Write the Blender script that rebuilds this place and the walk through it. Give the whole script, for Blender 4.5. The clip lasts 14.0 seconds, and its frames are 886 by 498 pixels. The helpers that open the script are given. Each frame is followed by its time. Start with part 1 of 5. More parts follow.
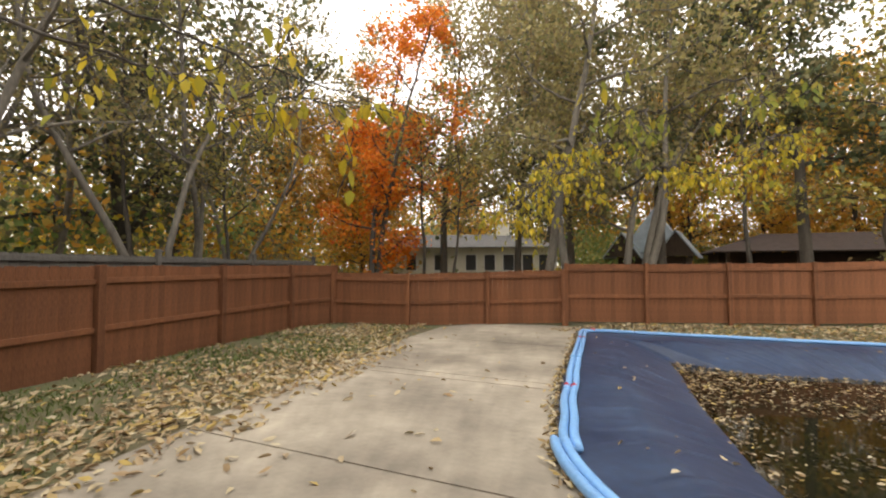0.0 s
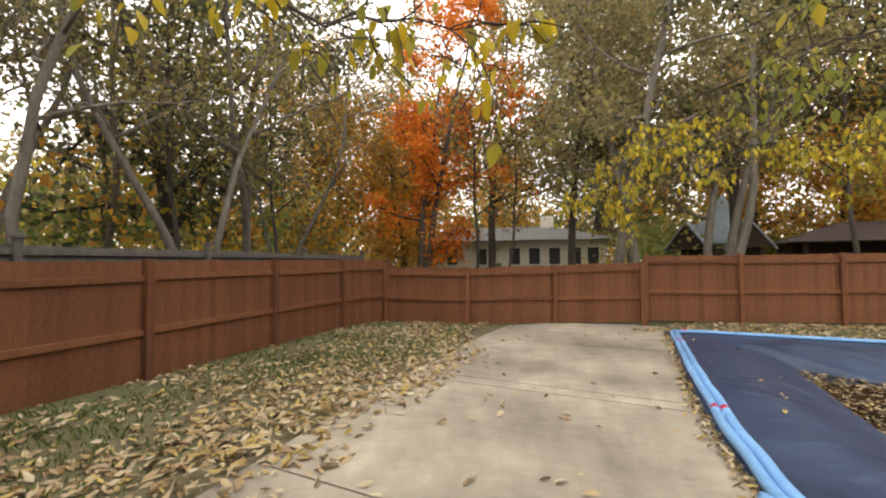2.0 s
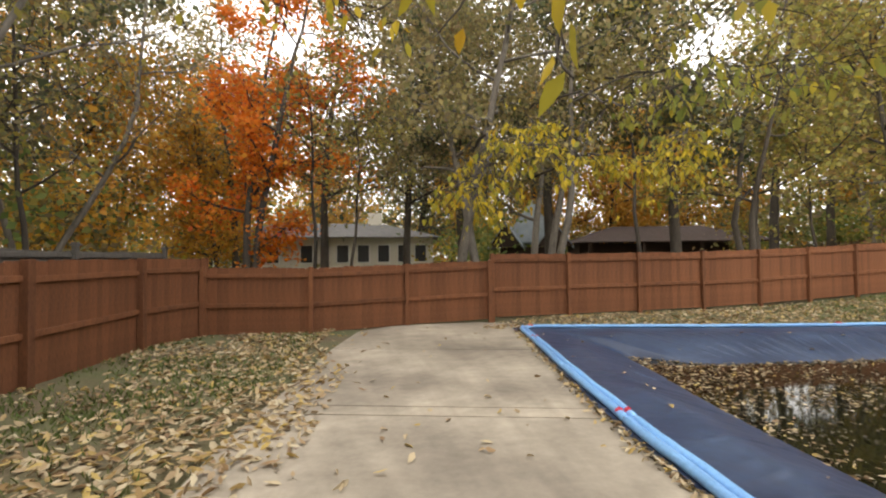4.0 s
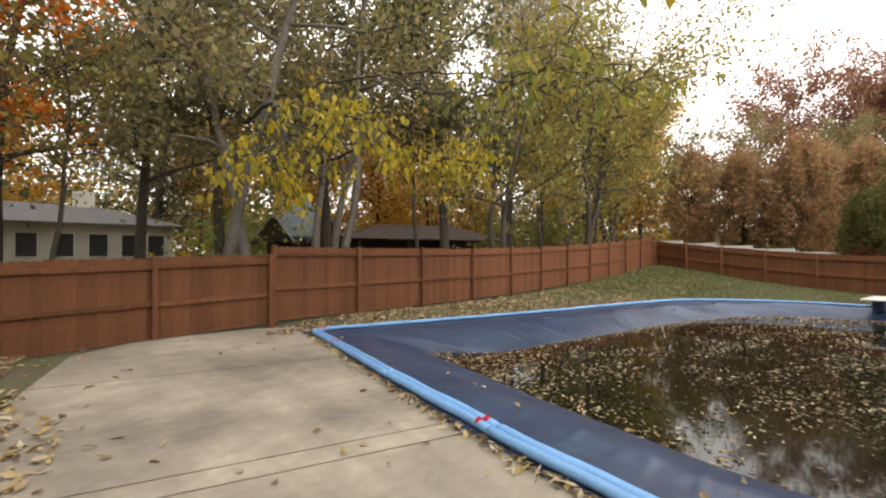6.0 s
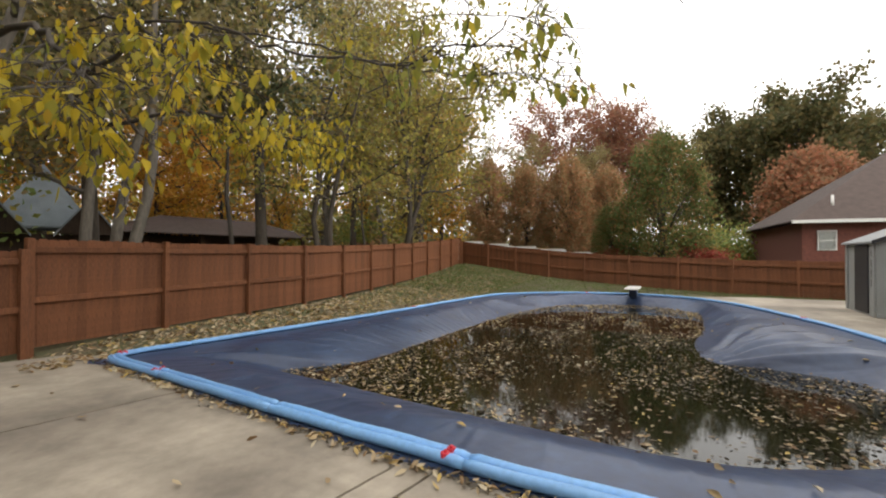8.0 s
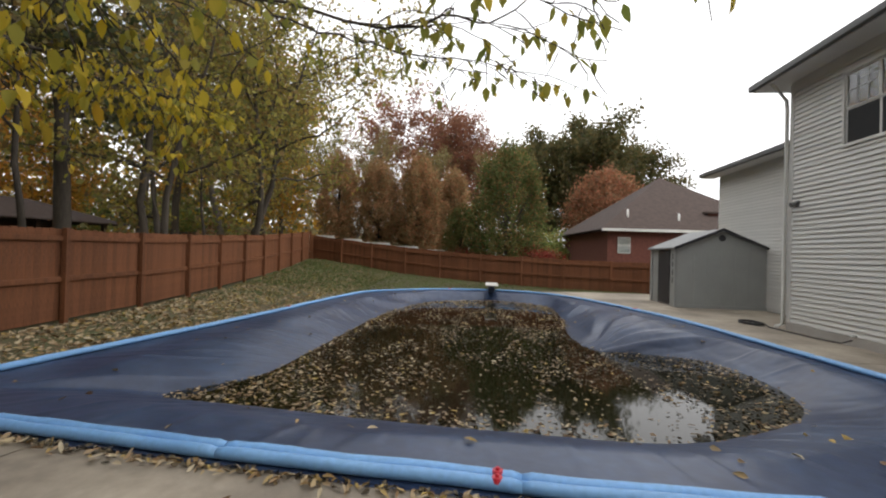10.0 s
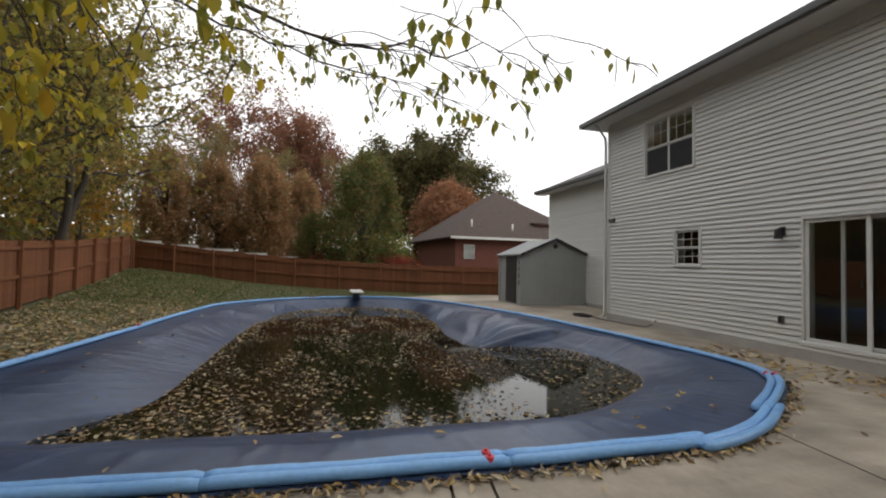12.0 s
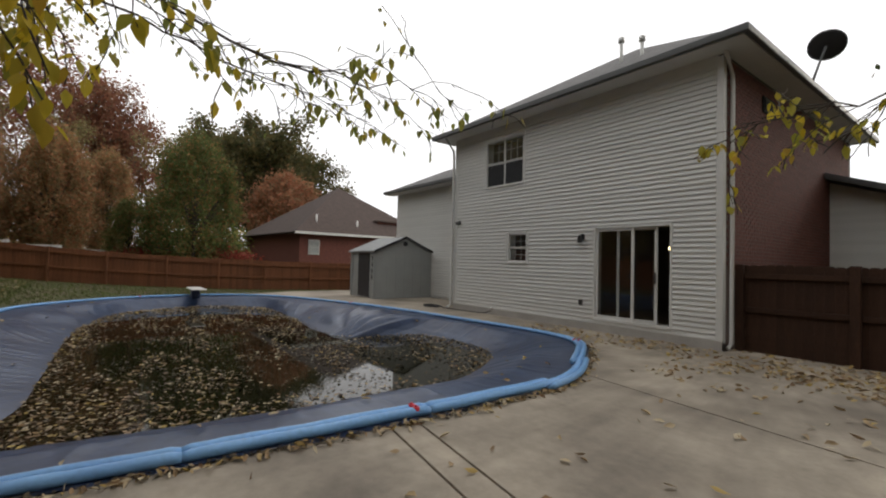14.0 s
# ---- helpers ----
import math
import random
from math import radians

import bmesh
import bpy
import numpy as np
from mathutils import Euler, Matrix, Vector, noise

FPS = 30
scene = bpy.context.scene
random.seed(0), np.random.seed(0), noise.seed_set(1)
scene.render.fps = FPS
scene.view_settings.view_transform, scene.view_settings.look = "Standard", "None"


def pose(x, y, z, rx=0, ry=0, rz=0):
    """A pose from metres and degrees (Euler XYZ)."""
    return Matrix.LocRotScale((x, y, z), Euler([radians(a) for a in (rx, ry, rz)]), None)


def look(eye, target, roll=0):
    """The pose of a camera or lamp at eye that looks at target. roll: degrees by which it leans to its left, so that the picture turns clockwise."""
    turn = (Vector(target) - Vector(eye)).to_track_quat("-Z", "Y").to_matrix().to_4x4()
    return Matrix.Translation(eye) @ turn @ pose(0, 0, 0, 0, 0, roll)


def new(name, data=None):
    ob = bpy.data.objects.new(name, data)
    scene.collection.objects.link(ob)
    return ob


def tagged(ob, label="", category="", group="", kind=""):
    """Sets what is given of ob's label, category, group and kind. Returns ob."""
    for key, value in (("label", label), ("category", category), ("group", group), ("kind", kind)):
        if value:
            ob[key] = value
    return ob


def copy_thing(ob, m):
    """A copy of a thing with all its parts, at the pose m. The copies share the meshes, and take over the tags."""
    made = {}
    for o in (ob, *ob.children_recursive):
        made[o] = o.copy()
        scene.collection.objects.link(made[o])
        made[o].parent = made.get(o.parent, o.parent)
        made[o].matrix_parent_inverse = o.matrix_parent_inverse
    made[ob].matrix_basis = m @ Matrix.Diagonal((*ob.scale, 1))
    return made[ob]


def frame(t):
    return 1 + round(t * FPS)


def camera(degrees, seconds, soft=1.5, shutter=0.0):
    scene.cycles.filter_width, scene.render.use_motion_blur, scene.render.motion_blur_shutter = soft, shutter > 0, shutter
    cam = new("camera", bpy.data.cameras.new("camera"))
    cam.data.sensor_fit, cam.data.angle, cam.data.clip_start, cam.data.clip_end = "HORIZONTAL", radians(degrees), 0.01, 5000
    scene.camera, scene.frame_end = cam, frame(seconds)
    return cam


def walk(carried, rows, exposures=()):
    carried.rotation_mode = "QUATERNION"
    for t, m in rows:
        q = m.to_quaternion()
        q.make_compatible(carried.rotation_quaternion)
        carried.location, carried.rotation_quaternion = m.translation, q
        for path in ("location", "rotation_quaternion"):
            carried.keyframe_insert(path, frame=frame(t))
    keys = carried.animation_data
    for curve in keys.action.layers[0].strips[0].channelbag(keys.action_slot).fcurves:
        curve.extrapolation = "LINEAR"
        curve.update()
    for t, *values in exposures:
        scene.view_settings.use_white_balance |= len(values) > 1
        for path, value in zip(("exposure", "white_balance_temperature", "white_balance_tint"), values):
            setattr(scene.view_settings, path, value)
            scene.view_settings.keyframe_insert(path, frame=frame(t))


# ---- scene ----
cam = camera(90.4, 14.0, 2.1)
PATH = [
    (0, (0.614, 0.595, 1.598), (0.092, 2.523, 1.687), -0.0),
    (0.5, (0.362, 0.796, 1.575), (-0.233, 2.704, 1.653), -0.1),
    (1, (0.141, 1.022, 1.554), (-0.515, 2.91, 1.624), -0.1),
    (1.5, (-0.164, 1.239, 1.552), (-0.845, 3.118, 1.621), -0.4),
    (2, (-0.462, 1.392, 1.571), (-1.118, 3.28, 1.637), -0.4),
    (2.2, (-0.566, 1.461, 1.582), (-1.199, 3.358, 1.647), -0.6),
    (4.3, (-1.519, 2.466, 1.623), (-1.207, 4.441, 1.667), -0.6),
    (4.5, (-1.574, 2.576, 1.615), (-1.16, 4.532, 1.654), -0.6),
    (5, (-1.697, 2.907, 1.585), (-1.0, 4.781, 1.614), -0.5),
    (5.5, (-1.807, 3.274, 1.566), (-0.847, 5.028, 1.595), -0.1),
    (6, (-1.874, 3.594, 1.562), (-0.713, 5.222, 1.587), -0.0),
    (6.5, (-1.972, 3.955, 1.564), (-0.618, 5.426, 1.586), -0.2),
    (7, (-2.061, 4.311, 1.565), (-0.541, 5.611, 1.585), 0.1),
    (7.5, (-2.125, 4.69, 1.577), (-0.471, 5.814, 1.593), 0.2),
    (8, (-2.153, 5.116, 1.529), (-0.389, 6.057, 1.552), 0.2),
    (8.2, (-2.159, 5.264, 1.517), (-0.36, 6.138, 1.544), 0.1),
    (10.3, (-2.132, 6.815, 1.502), (-0.135, 6.912, 1.536), 1.3),
    (10.5, (-2.128, 6.887, 1.503), (-0.128, 6.911, 1.551), 0.9),
    (11, (-2.225, 7.202, 1.535), (-0.231, 7.052, 1.589), 0.9),
    (11.5, (-2.317, 7.506, 1.507), (-0.348, 7.163, 1.568), 1.1),
    (12, (-2.402, 7.791, 1.518), (-0.471, 7.273, 1.579), 1.1),
    (12.5, (-2.499, 8.076, 1.517), (-0.62, 7.392, 1.578), 1.2),
    (13, (-2.585, 8.415, 1.51), (-0.779, 7.558, 1.573), 1.2),
    (13.5, (-2.762, 8.646, 1.528), (-1.036, 7.639, 1.587), 1.3),
    (14, (-2.908, 8.972, 1.513), (-1.306, 7.776, 1.571), 1.4),
]
EXPOSURES = [(0, 1.22, 7350, 10), (2.0, 1.22, 7300, 10), (4.5, 1.17, 7200, 10), (6.0, 1.06, 7120, 10), (8.0, 0.82, 7030, 10), (10.5, 0.33, 6750, 10), (12.5, 0.1, 6800, 10), (14, -0.05, 6850, 10)]
walk(cam, [(t, look(eye, target, roll)) for t, eye, target, roll in PATH], EXPOSURES)

# ---- world and light ----
SUN_EL, SUN_AZ = 24.0, 200.0
world = bpy.data.worlds.new("overcast_sky")
scene.world = world
world.use_nodes = True
wn, wl = world.node_tree.nodes, world.node_tree.links
wn.clear()
w_out = wn.new("ShaderNodeOutputWorld")
w_bg = wn.new("ShaderNodeBackground")
w_sky = wn.new("ShaderNodeTexSky")
w_sky.sky_type, w_sky.sun_disc = "NISHITA", False
w_sky.sun_elevation, w_sky.sun_rotation = radians(SUN_EL), radians(SUN_AZ)
w_co = wn.new("ShaderNodeTexCoord")
w_noise = wn.new("ShaderNodeTexNoise")
w_noise.inputs["Scale"].default_value, w_noise.inputs["Detail"].default_value = 2.2, 7.0
w_noise.inputs["Roughness"].default_value = 0.55
w_ramp = wn.new("ShaderNodeValToRGB")
w_ramp.color_ramp.elements[0].position, w_ramp.color_ramp.elements[1].position = 0.28, 0.45
w_mix = wn.new("ShaderNodeMixRGB")
w_mix.inputs[2].default_value = (10.2, 10.4, 10.9, 1)
wl.new(w_co.outputs["Generated"], w_noise.inputs["Vector"])
wl.new(w_noise.outputs["Fac"], w_ramp.inputs[0])
wl.new(w_ramp.outputs[0], w_mix.inputs[0])
wl.new(w_sky.outputs[0], w_mix.inputs[1])
wl.new(w_mix.outputs[0], w_bg.inputs[0])
w_bg.inputs[1].default_value = 0.12
wl.new(w_bg.outputs[0], w_out.inputs[0])
sun = new("sun", bpy.data.lights.new("sun", "SUN"))
sun.data.energy, sun.data.angle, sun.data.color = 0.8, radians(25), (1.0, 0.96, 0.9)
sun.matrix_world = look((0, 0, 30), (-30 * math.sin(radians(SUN_AZ)), -30 * math.cos(radians(SUN_AZ)), 30 - 30 * math.tan(radians(SUN_EL))))


# ---- materials ----
def mat(name, base, rough=0.8, metal=0.0, vary=0.25, scale=6.0, fine=60.0, bump=0.15, second=None, spread=0.5, stretch=(1, 1, 1),
        per="object", piece=0.4, world_space=False):
    """A surface with two scales of variation, fine relief and a slight change from piece to piece."""
    m = bpy.data.materials.new(name)
    m.use_nodes = True
    n, l = m.node_tree.nodes, m.node_tree.links
    b = n["Principled BSDF"]
    b.inputs["Roughness"].default_value, b.inputs["Metallic"].default_value = rough, metal
    geo = n.new("ShaderNodeNewGeometry") if world_space else n.new("ShaderNodeTexCoord")
    mp = n.new("ShaderNodeMapping")
    mp.inputs["Scale"].default_value = stretch
    l.new(geo.outputs["Position" if world_space else "Object"], mp.inputs[0])
    big, small = n.new("ShaderNodeTexNoise"), n.new("ShaderNodeTexNoise")
    big.inputs["Scale"].default_value, big.inputs["Detail"].default_value = scale, 5
    small.inputs["Scale"].default_value, small.inputs["Detail"].default_value = fine, 4
    l.new(mp.outputs[0], big.inputs[0]), l.new(mp.outputs[0], small.inputs[0])
    ramp = n.new("ShaderNodeValToRGB")
    other = second or tuple(c * (1 - vary) for c in base)
    e = ramp.color_ramp.elements
    e[0].position, e[1].position = 0.5 - spread / 2, 0.5 + spread / 2
    e[0].color, e[1].color = (*other, 1), (*base, 1)
    l.new(big.outputs["Fac"], ramp.inputs[0])
    mul = n.new("ShaderNodeMixRGB")
    mul.blend_type = "MULTIPLY"
    mul.inputs[0].default_value = 1
    l.new(ramp.outputs[0], mul.inputs[1])
    mr = n.new("ShaderNodeMapRange")
    mr.inputs[1].default_value, mr.inputs[2].default_value = 0.25, 0.75
    mr.inputs[3].default_value, mr.inputs[4].default_value = 1 - vary * 0.8, 1 + vary * 0.35
    l.new(small.outputs["Fac"], mr.inputs[0])
    l.new(mr.outputs[0], mul.inputs[2])
    hsv = n.new("ShaderNodeHueSaturation")
    l.new(mul.outputs[0], hsv.inputs["Color"])
    rnd = n.new("ShaderNodeObjectInfo") if per == "object" else n.new("ShaderNodeNewGeometry")
    ms = n.new("ShaderNodeMapRange")
    ms.inputs[3].default_value, ms.inputs[4].default_value = 1 - vary * piece, 1 + vary * piece
    l.new(rnd.outputs["Random" if per == "object" else "Random Per Island"], ms.inputs[0])
    l.new(ms.outputs[0], hsv.inputs["Value"])
    l.new(hsv.outputs[0], b.inputs["Base Color"])
    if bump:
        bp = n.new("ShaderNodeBump")
        bp.inputs["Strength"].default_value, bp.inputs["Distance"].default_value = bump, 0.01
        l.new(small.outputs["Fac"], bp.inputs["Height"])
        l.new(bp.outputs[0], b.inputs["Normal"])
    return m


def leaf_mat(name, colours, through_light=0.48, rough=0.6):
    """Foliage: each leaf takes its own colour from the ramp; a part of the light passes through."""
    m = bpy.data.materials.new(name)
    m.use_nodes = True
    n, l = m.node_tree.nodes, m.node_tree.links
    b, out = n["Principled BSDF"], n["Material Output"]
    g = n.new("ShaderNodeNewGeometry")
    r = n.new("ShaderNodeValToRGB")
    while len(r.color_ramp.elements) < len(colours):
        r.color_ramp.elements.new(0.5)
    for k, c in enumerate(colours):
        r.color_ramp.elements[k].position = k / max(1, len(colours) - 1)
        r.color_ramp.elements[k].color = (*c, 1)
    l.new(g.outputs["Random Per Island"], r.inputs[0])
    b.inputs["Roughness"].default_value, b.inputs["Specular IOR Level"].default_value = rough, 0.22
    l.new(r.outputs[0], b.inputs["Base Color"])
    t = n.new("ShaderNodeBsdfTranslucent")
    l.new(r.outputs[0], t.inputs[0])
    mx = n.new("ShaderNodeMixShader")
    mx.inputs[0].default_value = through_light
    l.new(b.outputs[0], mx.inputs[1]), l.new(t.outputs[0], mx.inputs[2])
    l.new(mx.outputs[0], out.inputs[0])
    return m


def glass_mat(name, tint=(0.85, 0.88, 0.88), rough=0.02):
    m = bpy.data.materials.new(name)
    m.use_nodes = True
    b = m.node_tree.nodes["Principled BSDF"]
    b.inputs["Base Color"].default_value = (*tint, 1)
    b.inputs["Roughness"].default_value, b.inputs["IOR"].default_value = rough, 1.5
    b.inputs["Transmission Weight"].default_value = 1.0
    return m


M_fence = mat("brown_stained_wood", (0.215, 0.086, 0.038), 0.8, vary=0.42, scale=2.5, fine=30, stretch=(3, 3, 0.5), bump=0.35, second=(0.14, 0.058, 0.03), piece=0.4)
# the same stain for the south fence, its shade put into a darker colour
M_fence_shade = mat("brown_stained_wood_shade_tint", (0.06, 0.029, 0.017), 0.75, vary=0.4, scale=2.5, fine=30, stretch=(3, 3, 0.5), bump=0.35)
for _f in (M_fence, M_fence_shade):
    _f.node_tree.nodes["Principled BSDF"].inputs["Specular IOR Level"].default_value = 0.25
M_greyfence = mat("weathered_grey_wood", (0.15, 0.135, 0.12), 0.85, vary=0.4, scale=3, fine=40, stretch=(3, 3, 0.5), bump=0.3)
M_conc = mat("worn_concrete", (0.41, 0.354, 0.278), 0.8, vary=0.12, scale=0.55, fine=9, bump=0.05, second=(0.215, 0.182, 0.143), spread=0.26, world_space=True)
_t = M_conc.node_tree
_a, _r, _m = _t.nodes.new("ShaderNodeTexNoise"), _t.nodes.new("ShaderNodeMapRange"), _t.nodes.new("ShaderNodeMixRGB")
_a.inputs["Scale"].default_value, _a.inputs["Detail"].default_value, _a.inputs["Roughness"].default_value = 2.3, 9, 0.7
_r.inputs[1].default_value, _r.inputs[2].default_value, _r.inputs[3].default_value, _r.inputs[4].default_value = 0.3, 0.65, 0.68, 1.1
_m.blend_type, _m.inputs[0].default_value = "MULTIPLY", 1.0
_src = [l for l in _t.links if l.to_socket.name == "Base Color"][0].from_socket
_t.links.new([n for n in _t.nodes if n.type == "MAPPING"][0].outputs[0], _a.inputs[0])
_t.links.new(_a.outputs["Fac"], _r.inputs[0]), _t.links.new(_r.outputs[0], _m.inputs[2])
_t.links.new(_src, _m.inputs[1]), _t.links.new(_m.outputs[0], _t.nodes["Principled BSDF"].inputs["Base Color"])
M_ground = mat("autumn_lawn_soil", (0.095, 0.105, 0.042), 0.95, vary=0.5, scale=0.7, fine=22, bump=0.6, second=(0.12, 0.088, 0.052), spread=0.3, world_space=True)
M_tarp = mat("navy_vinyl_cover", (0.019, 0.034, 0.085), 0.36, vary=0.35, scale=1.1, fine=9, bump=0.25, second=(0.045, 0.075, 0.148), spread=0.35)
M_tube = mat("sky_blue_vinyl_tube", (0.16, 0.36, 0.68), 0.38, vary=0.18, scale=3, fine=22, bump=0.25, second=(0.2, 0.42, 0.72))
M_red = mat("red_plastic_valve", (0.6, 0.03, 0.05), 0.4, vary=0.1)
M_siding = mat("off_white_vinyl_siding", (0.64, 0.64, 0.61), 0.55, vary=0.1, scale=1.2, fine=50, bump=0.05, stretch=(0.4, 1, 4))
M_trim = mat("white_vinyl_trim", (0.66, 0.66, 0.63), 0.5, vary=0.08, scale=3, bump=0.03)
M_gutter = mat("grey_painted_gutter", (0.1, 0.105, 0.105), 0.45, vary=0.15, scale=2, bump=0.04)
M_shingle = mat("grey_asphalt_shingles", (0.17, 0.165, 0.16), 0.9, vary=0.4, scale=5, fine=40, bump=0.5)
M_shingle_brown = mat("brown_asphalt_shingles", (0.08, 0.055, 0.046), 0.9, vary=0.35, scale=4, fine=30, bump=0.4)
M_brick = mat("red_brick", (0.17, 0.054, 0.037), 0.85, vary=0.4, scale=8, fine=50, bump=0.3)
M_mortar = mat("grey_mortar", (0.17, 0.13, 0.11), 0.9, vary=0.2)
M_glass = glass_mat("window_glass")
# room paint darkened to stand for the lack of light indoors
M_dark = mat("interior_paint_with_dimness", (0.16, 0.145, 0.125), 0.9, vary=0.2)
M_metal = mat("brushed_aluminium", (0.6, 0.6, 0.58), 0.35, 0.8, vary=0.1, bump=0.03)
M_black = mat("black_painted_metal", (0.02, 0.02, 0.022), 0.45, vary=0.2, bump=0.05)
M_shed = mat("grey_resin_shed_wall", (0.34, 0.355, 0.345), 0.6, vary=0.12, scale=2, fine=40, bump=0.1)
M_shedroof = mat("pale_grey_resin_roof", (0.3, 0.31, 0.31), 0.6, vary=0.2, scale=4, fine=30, bump=0.3)
M_sheddark = mat("dark_grey_resin", (0.035, 0.035, 0.04), 0.55, vary=0.2)
M_screen = mat("dark_insect_screen", (0.03, 0.032, 0.034), 0.9, vary=0.2, fine=200)
M_white = mat("white_fibreglass", (0.72, 0.71, 0.68), 0.4, vary=0.1, bump=0.03)
M_foundation = mat("foundation_concrete", (0.42, 0.4, 0.37), 0.9, vary=0.25, scale=2)
M_cream = mat("cream_painted_wall", (0.62, 0.59, 0.5), 0.7, vary=0.1, scale=2)
M_barn = mat("dark_barn_boards", (0.07, 0.045, 0.032), 0.85, vary=0.4, stretch=(3, 3, 0.5))
M_blue_roof = mat("blue_grey_roof_sheets", (0.3, 0.35, 0.38), 0.55, vary=0.3, scale=2)
M_bark = mat("grey_bark", (0.2, 0.175, 0.145), 0.9, vary=0.45, scale=5, fine=22, stretch=(1, 1, 0.25), bump=0.8, world_space=True)
M_bark_dark = mat("dark_bark", (0.085, 0.07, 0.055), 0.92, vary=0.45, scale=5, fine=22, stretch=(1, 1, 0.25), bump=0.8, world_space=True)
M_water = bpy.data.materials.new("murky_rainwater")
M_water.use_nodes = True
_b = M_water.node_tree.nodes["Principled BSDF"]
_b.inputs["Base Color"].default_value = (0.012, 0.012, 0.006, 1)
_b.inputs["Roughness"].default_value, _b.inputs["IOR"].default_value = 0.045, 1.33
_n = M_water.node_tree.nodes.new("ShaderNodeTexNoise")
_n.inputs["Scale"].default_value, _n.inputs["Detail"].default_value = 5.0, 3
_p = M_water.node_tree.nodes.new("ShaderNodeBump")
_p.inputs["Strength"].default_value, _p.inputs["Distance"].default_value = 0.05, 0.02
M_water.node_tree.links.new(_n.outputs["Fac"], _p.inputs["Height"])
M_water.node_tree.links.new(_p.outputs[0], _b.inputs["Normal"])
L_yellow = leaf_mat("yellow_green_leaves", [(0.6, 0.43, 0.03), (0.44, 0.36, 0.04), (0.26, 0.27, 0.05), (0.68, 0.5, 0.05), (0.3, 0.28, 0.05), (0.5, 0.3, 0.03)])
L_olive = leaf_mat("olive_leaves", [(0.235, 0.202, 0.0952), (0.325, 0.269, 0.123), (0.157, 0.168, 0.0728), (0.381, 0.314, 0.123), (0.246, 0.179, 0.0952), (0.19, 0.168, 0.0896)])
L_orange = leaf_mat("orange_maple_leaves", [(0.72, 0.2, 0.025), (0.8, 0.28, 0.035), (0.62, 0.13, 0.02), (0.75, 0.36, 0.05), (0.55, 0.1, 0.025)], 0.5)
L_dark = leaf_mat("dark_green_needles", [(0.0633, 0.0862, 0.0403), (0.0978, 0.115, 0.0575), (0.138, 0.132, 0.0633), (0.184, 0.149, 0.0747)], 0.3)
L_rust = leaf_mat("rust_brown_leaves", [(0.4, 0.19, 0.1), (0.46, 0.24, 0.12), (0.3, 0.2, 0.1), (0.34, 0.25, 0.12), (0.24, 0.2, 0.1), (0.42, 0.17, 0.09)])
L_green = leaf_mat("green_leaves_turning", [(0.0945, 0.135, 0.0405), (0.135, 0.169, 0.054), (0.0743, 0.108, 0.0338), (0.297, 0.162, 0.0675), (0.121, 0.149, 0.0473)])
L_shrub = leaf_mat("green_shrub_leaves", [(0.13, 0.195, 0.0585), (0.195, 0.26, 0.078), (0.26, 0.26, 0.078), (0.39, 0.312, 0.078)], 0.4)
L_red = leaf_mat("red_leaves", [(0.345, 0.127, 0.0747), (0.391, 0.196, 0.103), (0.276, 0.138, 0.0805), (0.23, 0.172, 0.092)])
L_scarlet = leaf_mat("scarlet_shrub_leaves", [(0.28, 0.045, 0.035), (0.34, 0.07, 0.045), (0.22, 0.05, 0.04), (0.26, 0.11, 0.06)])
L_oak = leaf_mat("dull_green_oak_leaves", [(0.075, 0.085, 0.035), (0.11, 0.11, 0.045), (0.17, 0.125, 0.05), (0.06, 0.07, 0.03)])
L_rustdark = leaf_mat("dark_russet_leaves", [(0.26, 0.0975, 0.065), (0.338, 0.156, 0.091), (0.195, 0.091, 0.065), (0.286, 0.195, 0.104)])
L_gold = leaf_mat("gold_leaves", [(0.6, 0.312, 0.05), (0.5, 0.225, 0.0438), (0.688, 0.413, 0.0625), (0.312, 0.237, 0.0625)])
L_litter = leaf_mat("dry_fallen_leaves", [(0.405, 0.317, 0.194), (0.29, 0.185, 0.0968), (0.493, 0.405, 0.264), (0.194, 0.114, 0.0616), (0.484, 0.352, 0.114), (0.352, 0.255, 0.15), (0.51, 0.44, 0.308), (0.44, 0.326, 0.176)], 0.1, 0.7)
L_mixed = leaf_mat("yellow_brown_mixed_leaves", [(0.4, 0.32, 0.065), (0.29, 0.26, 0.075), (0.19, 0.2, 0.07), (0.48, 0.4, 0.09), (0.14, 0.16, 0.06), (0.33, 0.21, 0.07), (0.22, 0.16, 0.075)])
L_bough = leaf_mat("hanging_green_yellow_leaves", [(0.24, 0.27, 0.06), (0.32, 0.3, 0.06), (0.16, 0.2, 0.05), (0.5, 0.38, 0.05), (0.22, 0.22, 0.05)], 0.6)
L_field = leaf_mat("orange_brown_field_litter", [(0.34, 0.17, 0.085), (0.42, 0.23, 0.12), (0.28, 0.15, 0.08), (0.38, 0.25, 0.14)], 0.05, 0.8)
L_wet = leaf_mat("wet_brown_leaves", [(0.16, 0.1, 0.05), (0.1, 0.065, 0.035), (0.22, 0.14, 0.07), (0.13, 0.09, 0.05)], 0.05, 0.35)
L_scrap = leaf_mat("wet_dark_leaf_scraps", [(0.09, 0.07, 0.045), (0.14, 0.11, 0.07), (0.06, 0.05, 0.035), (0.2, 0.16, 0.1)], 0.05, 0.6)
L_grass = leaf_mat("thin_grass_blades", [(0.08, 0.12, 0.03), (0.12, 0.16, 0.045), (0.17, 0.17, 0.07)], 0.2)


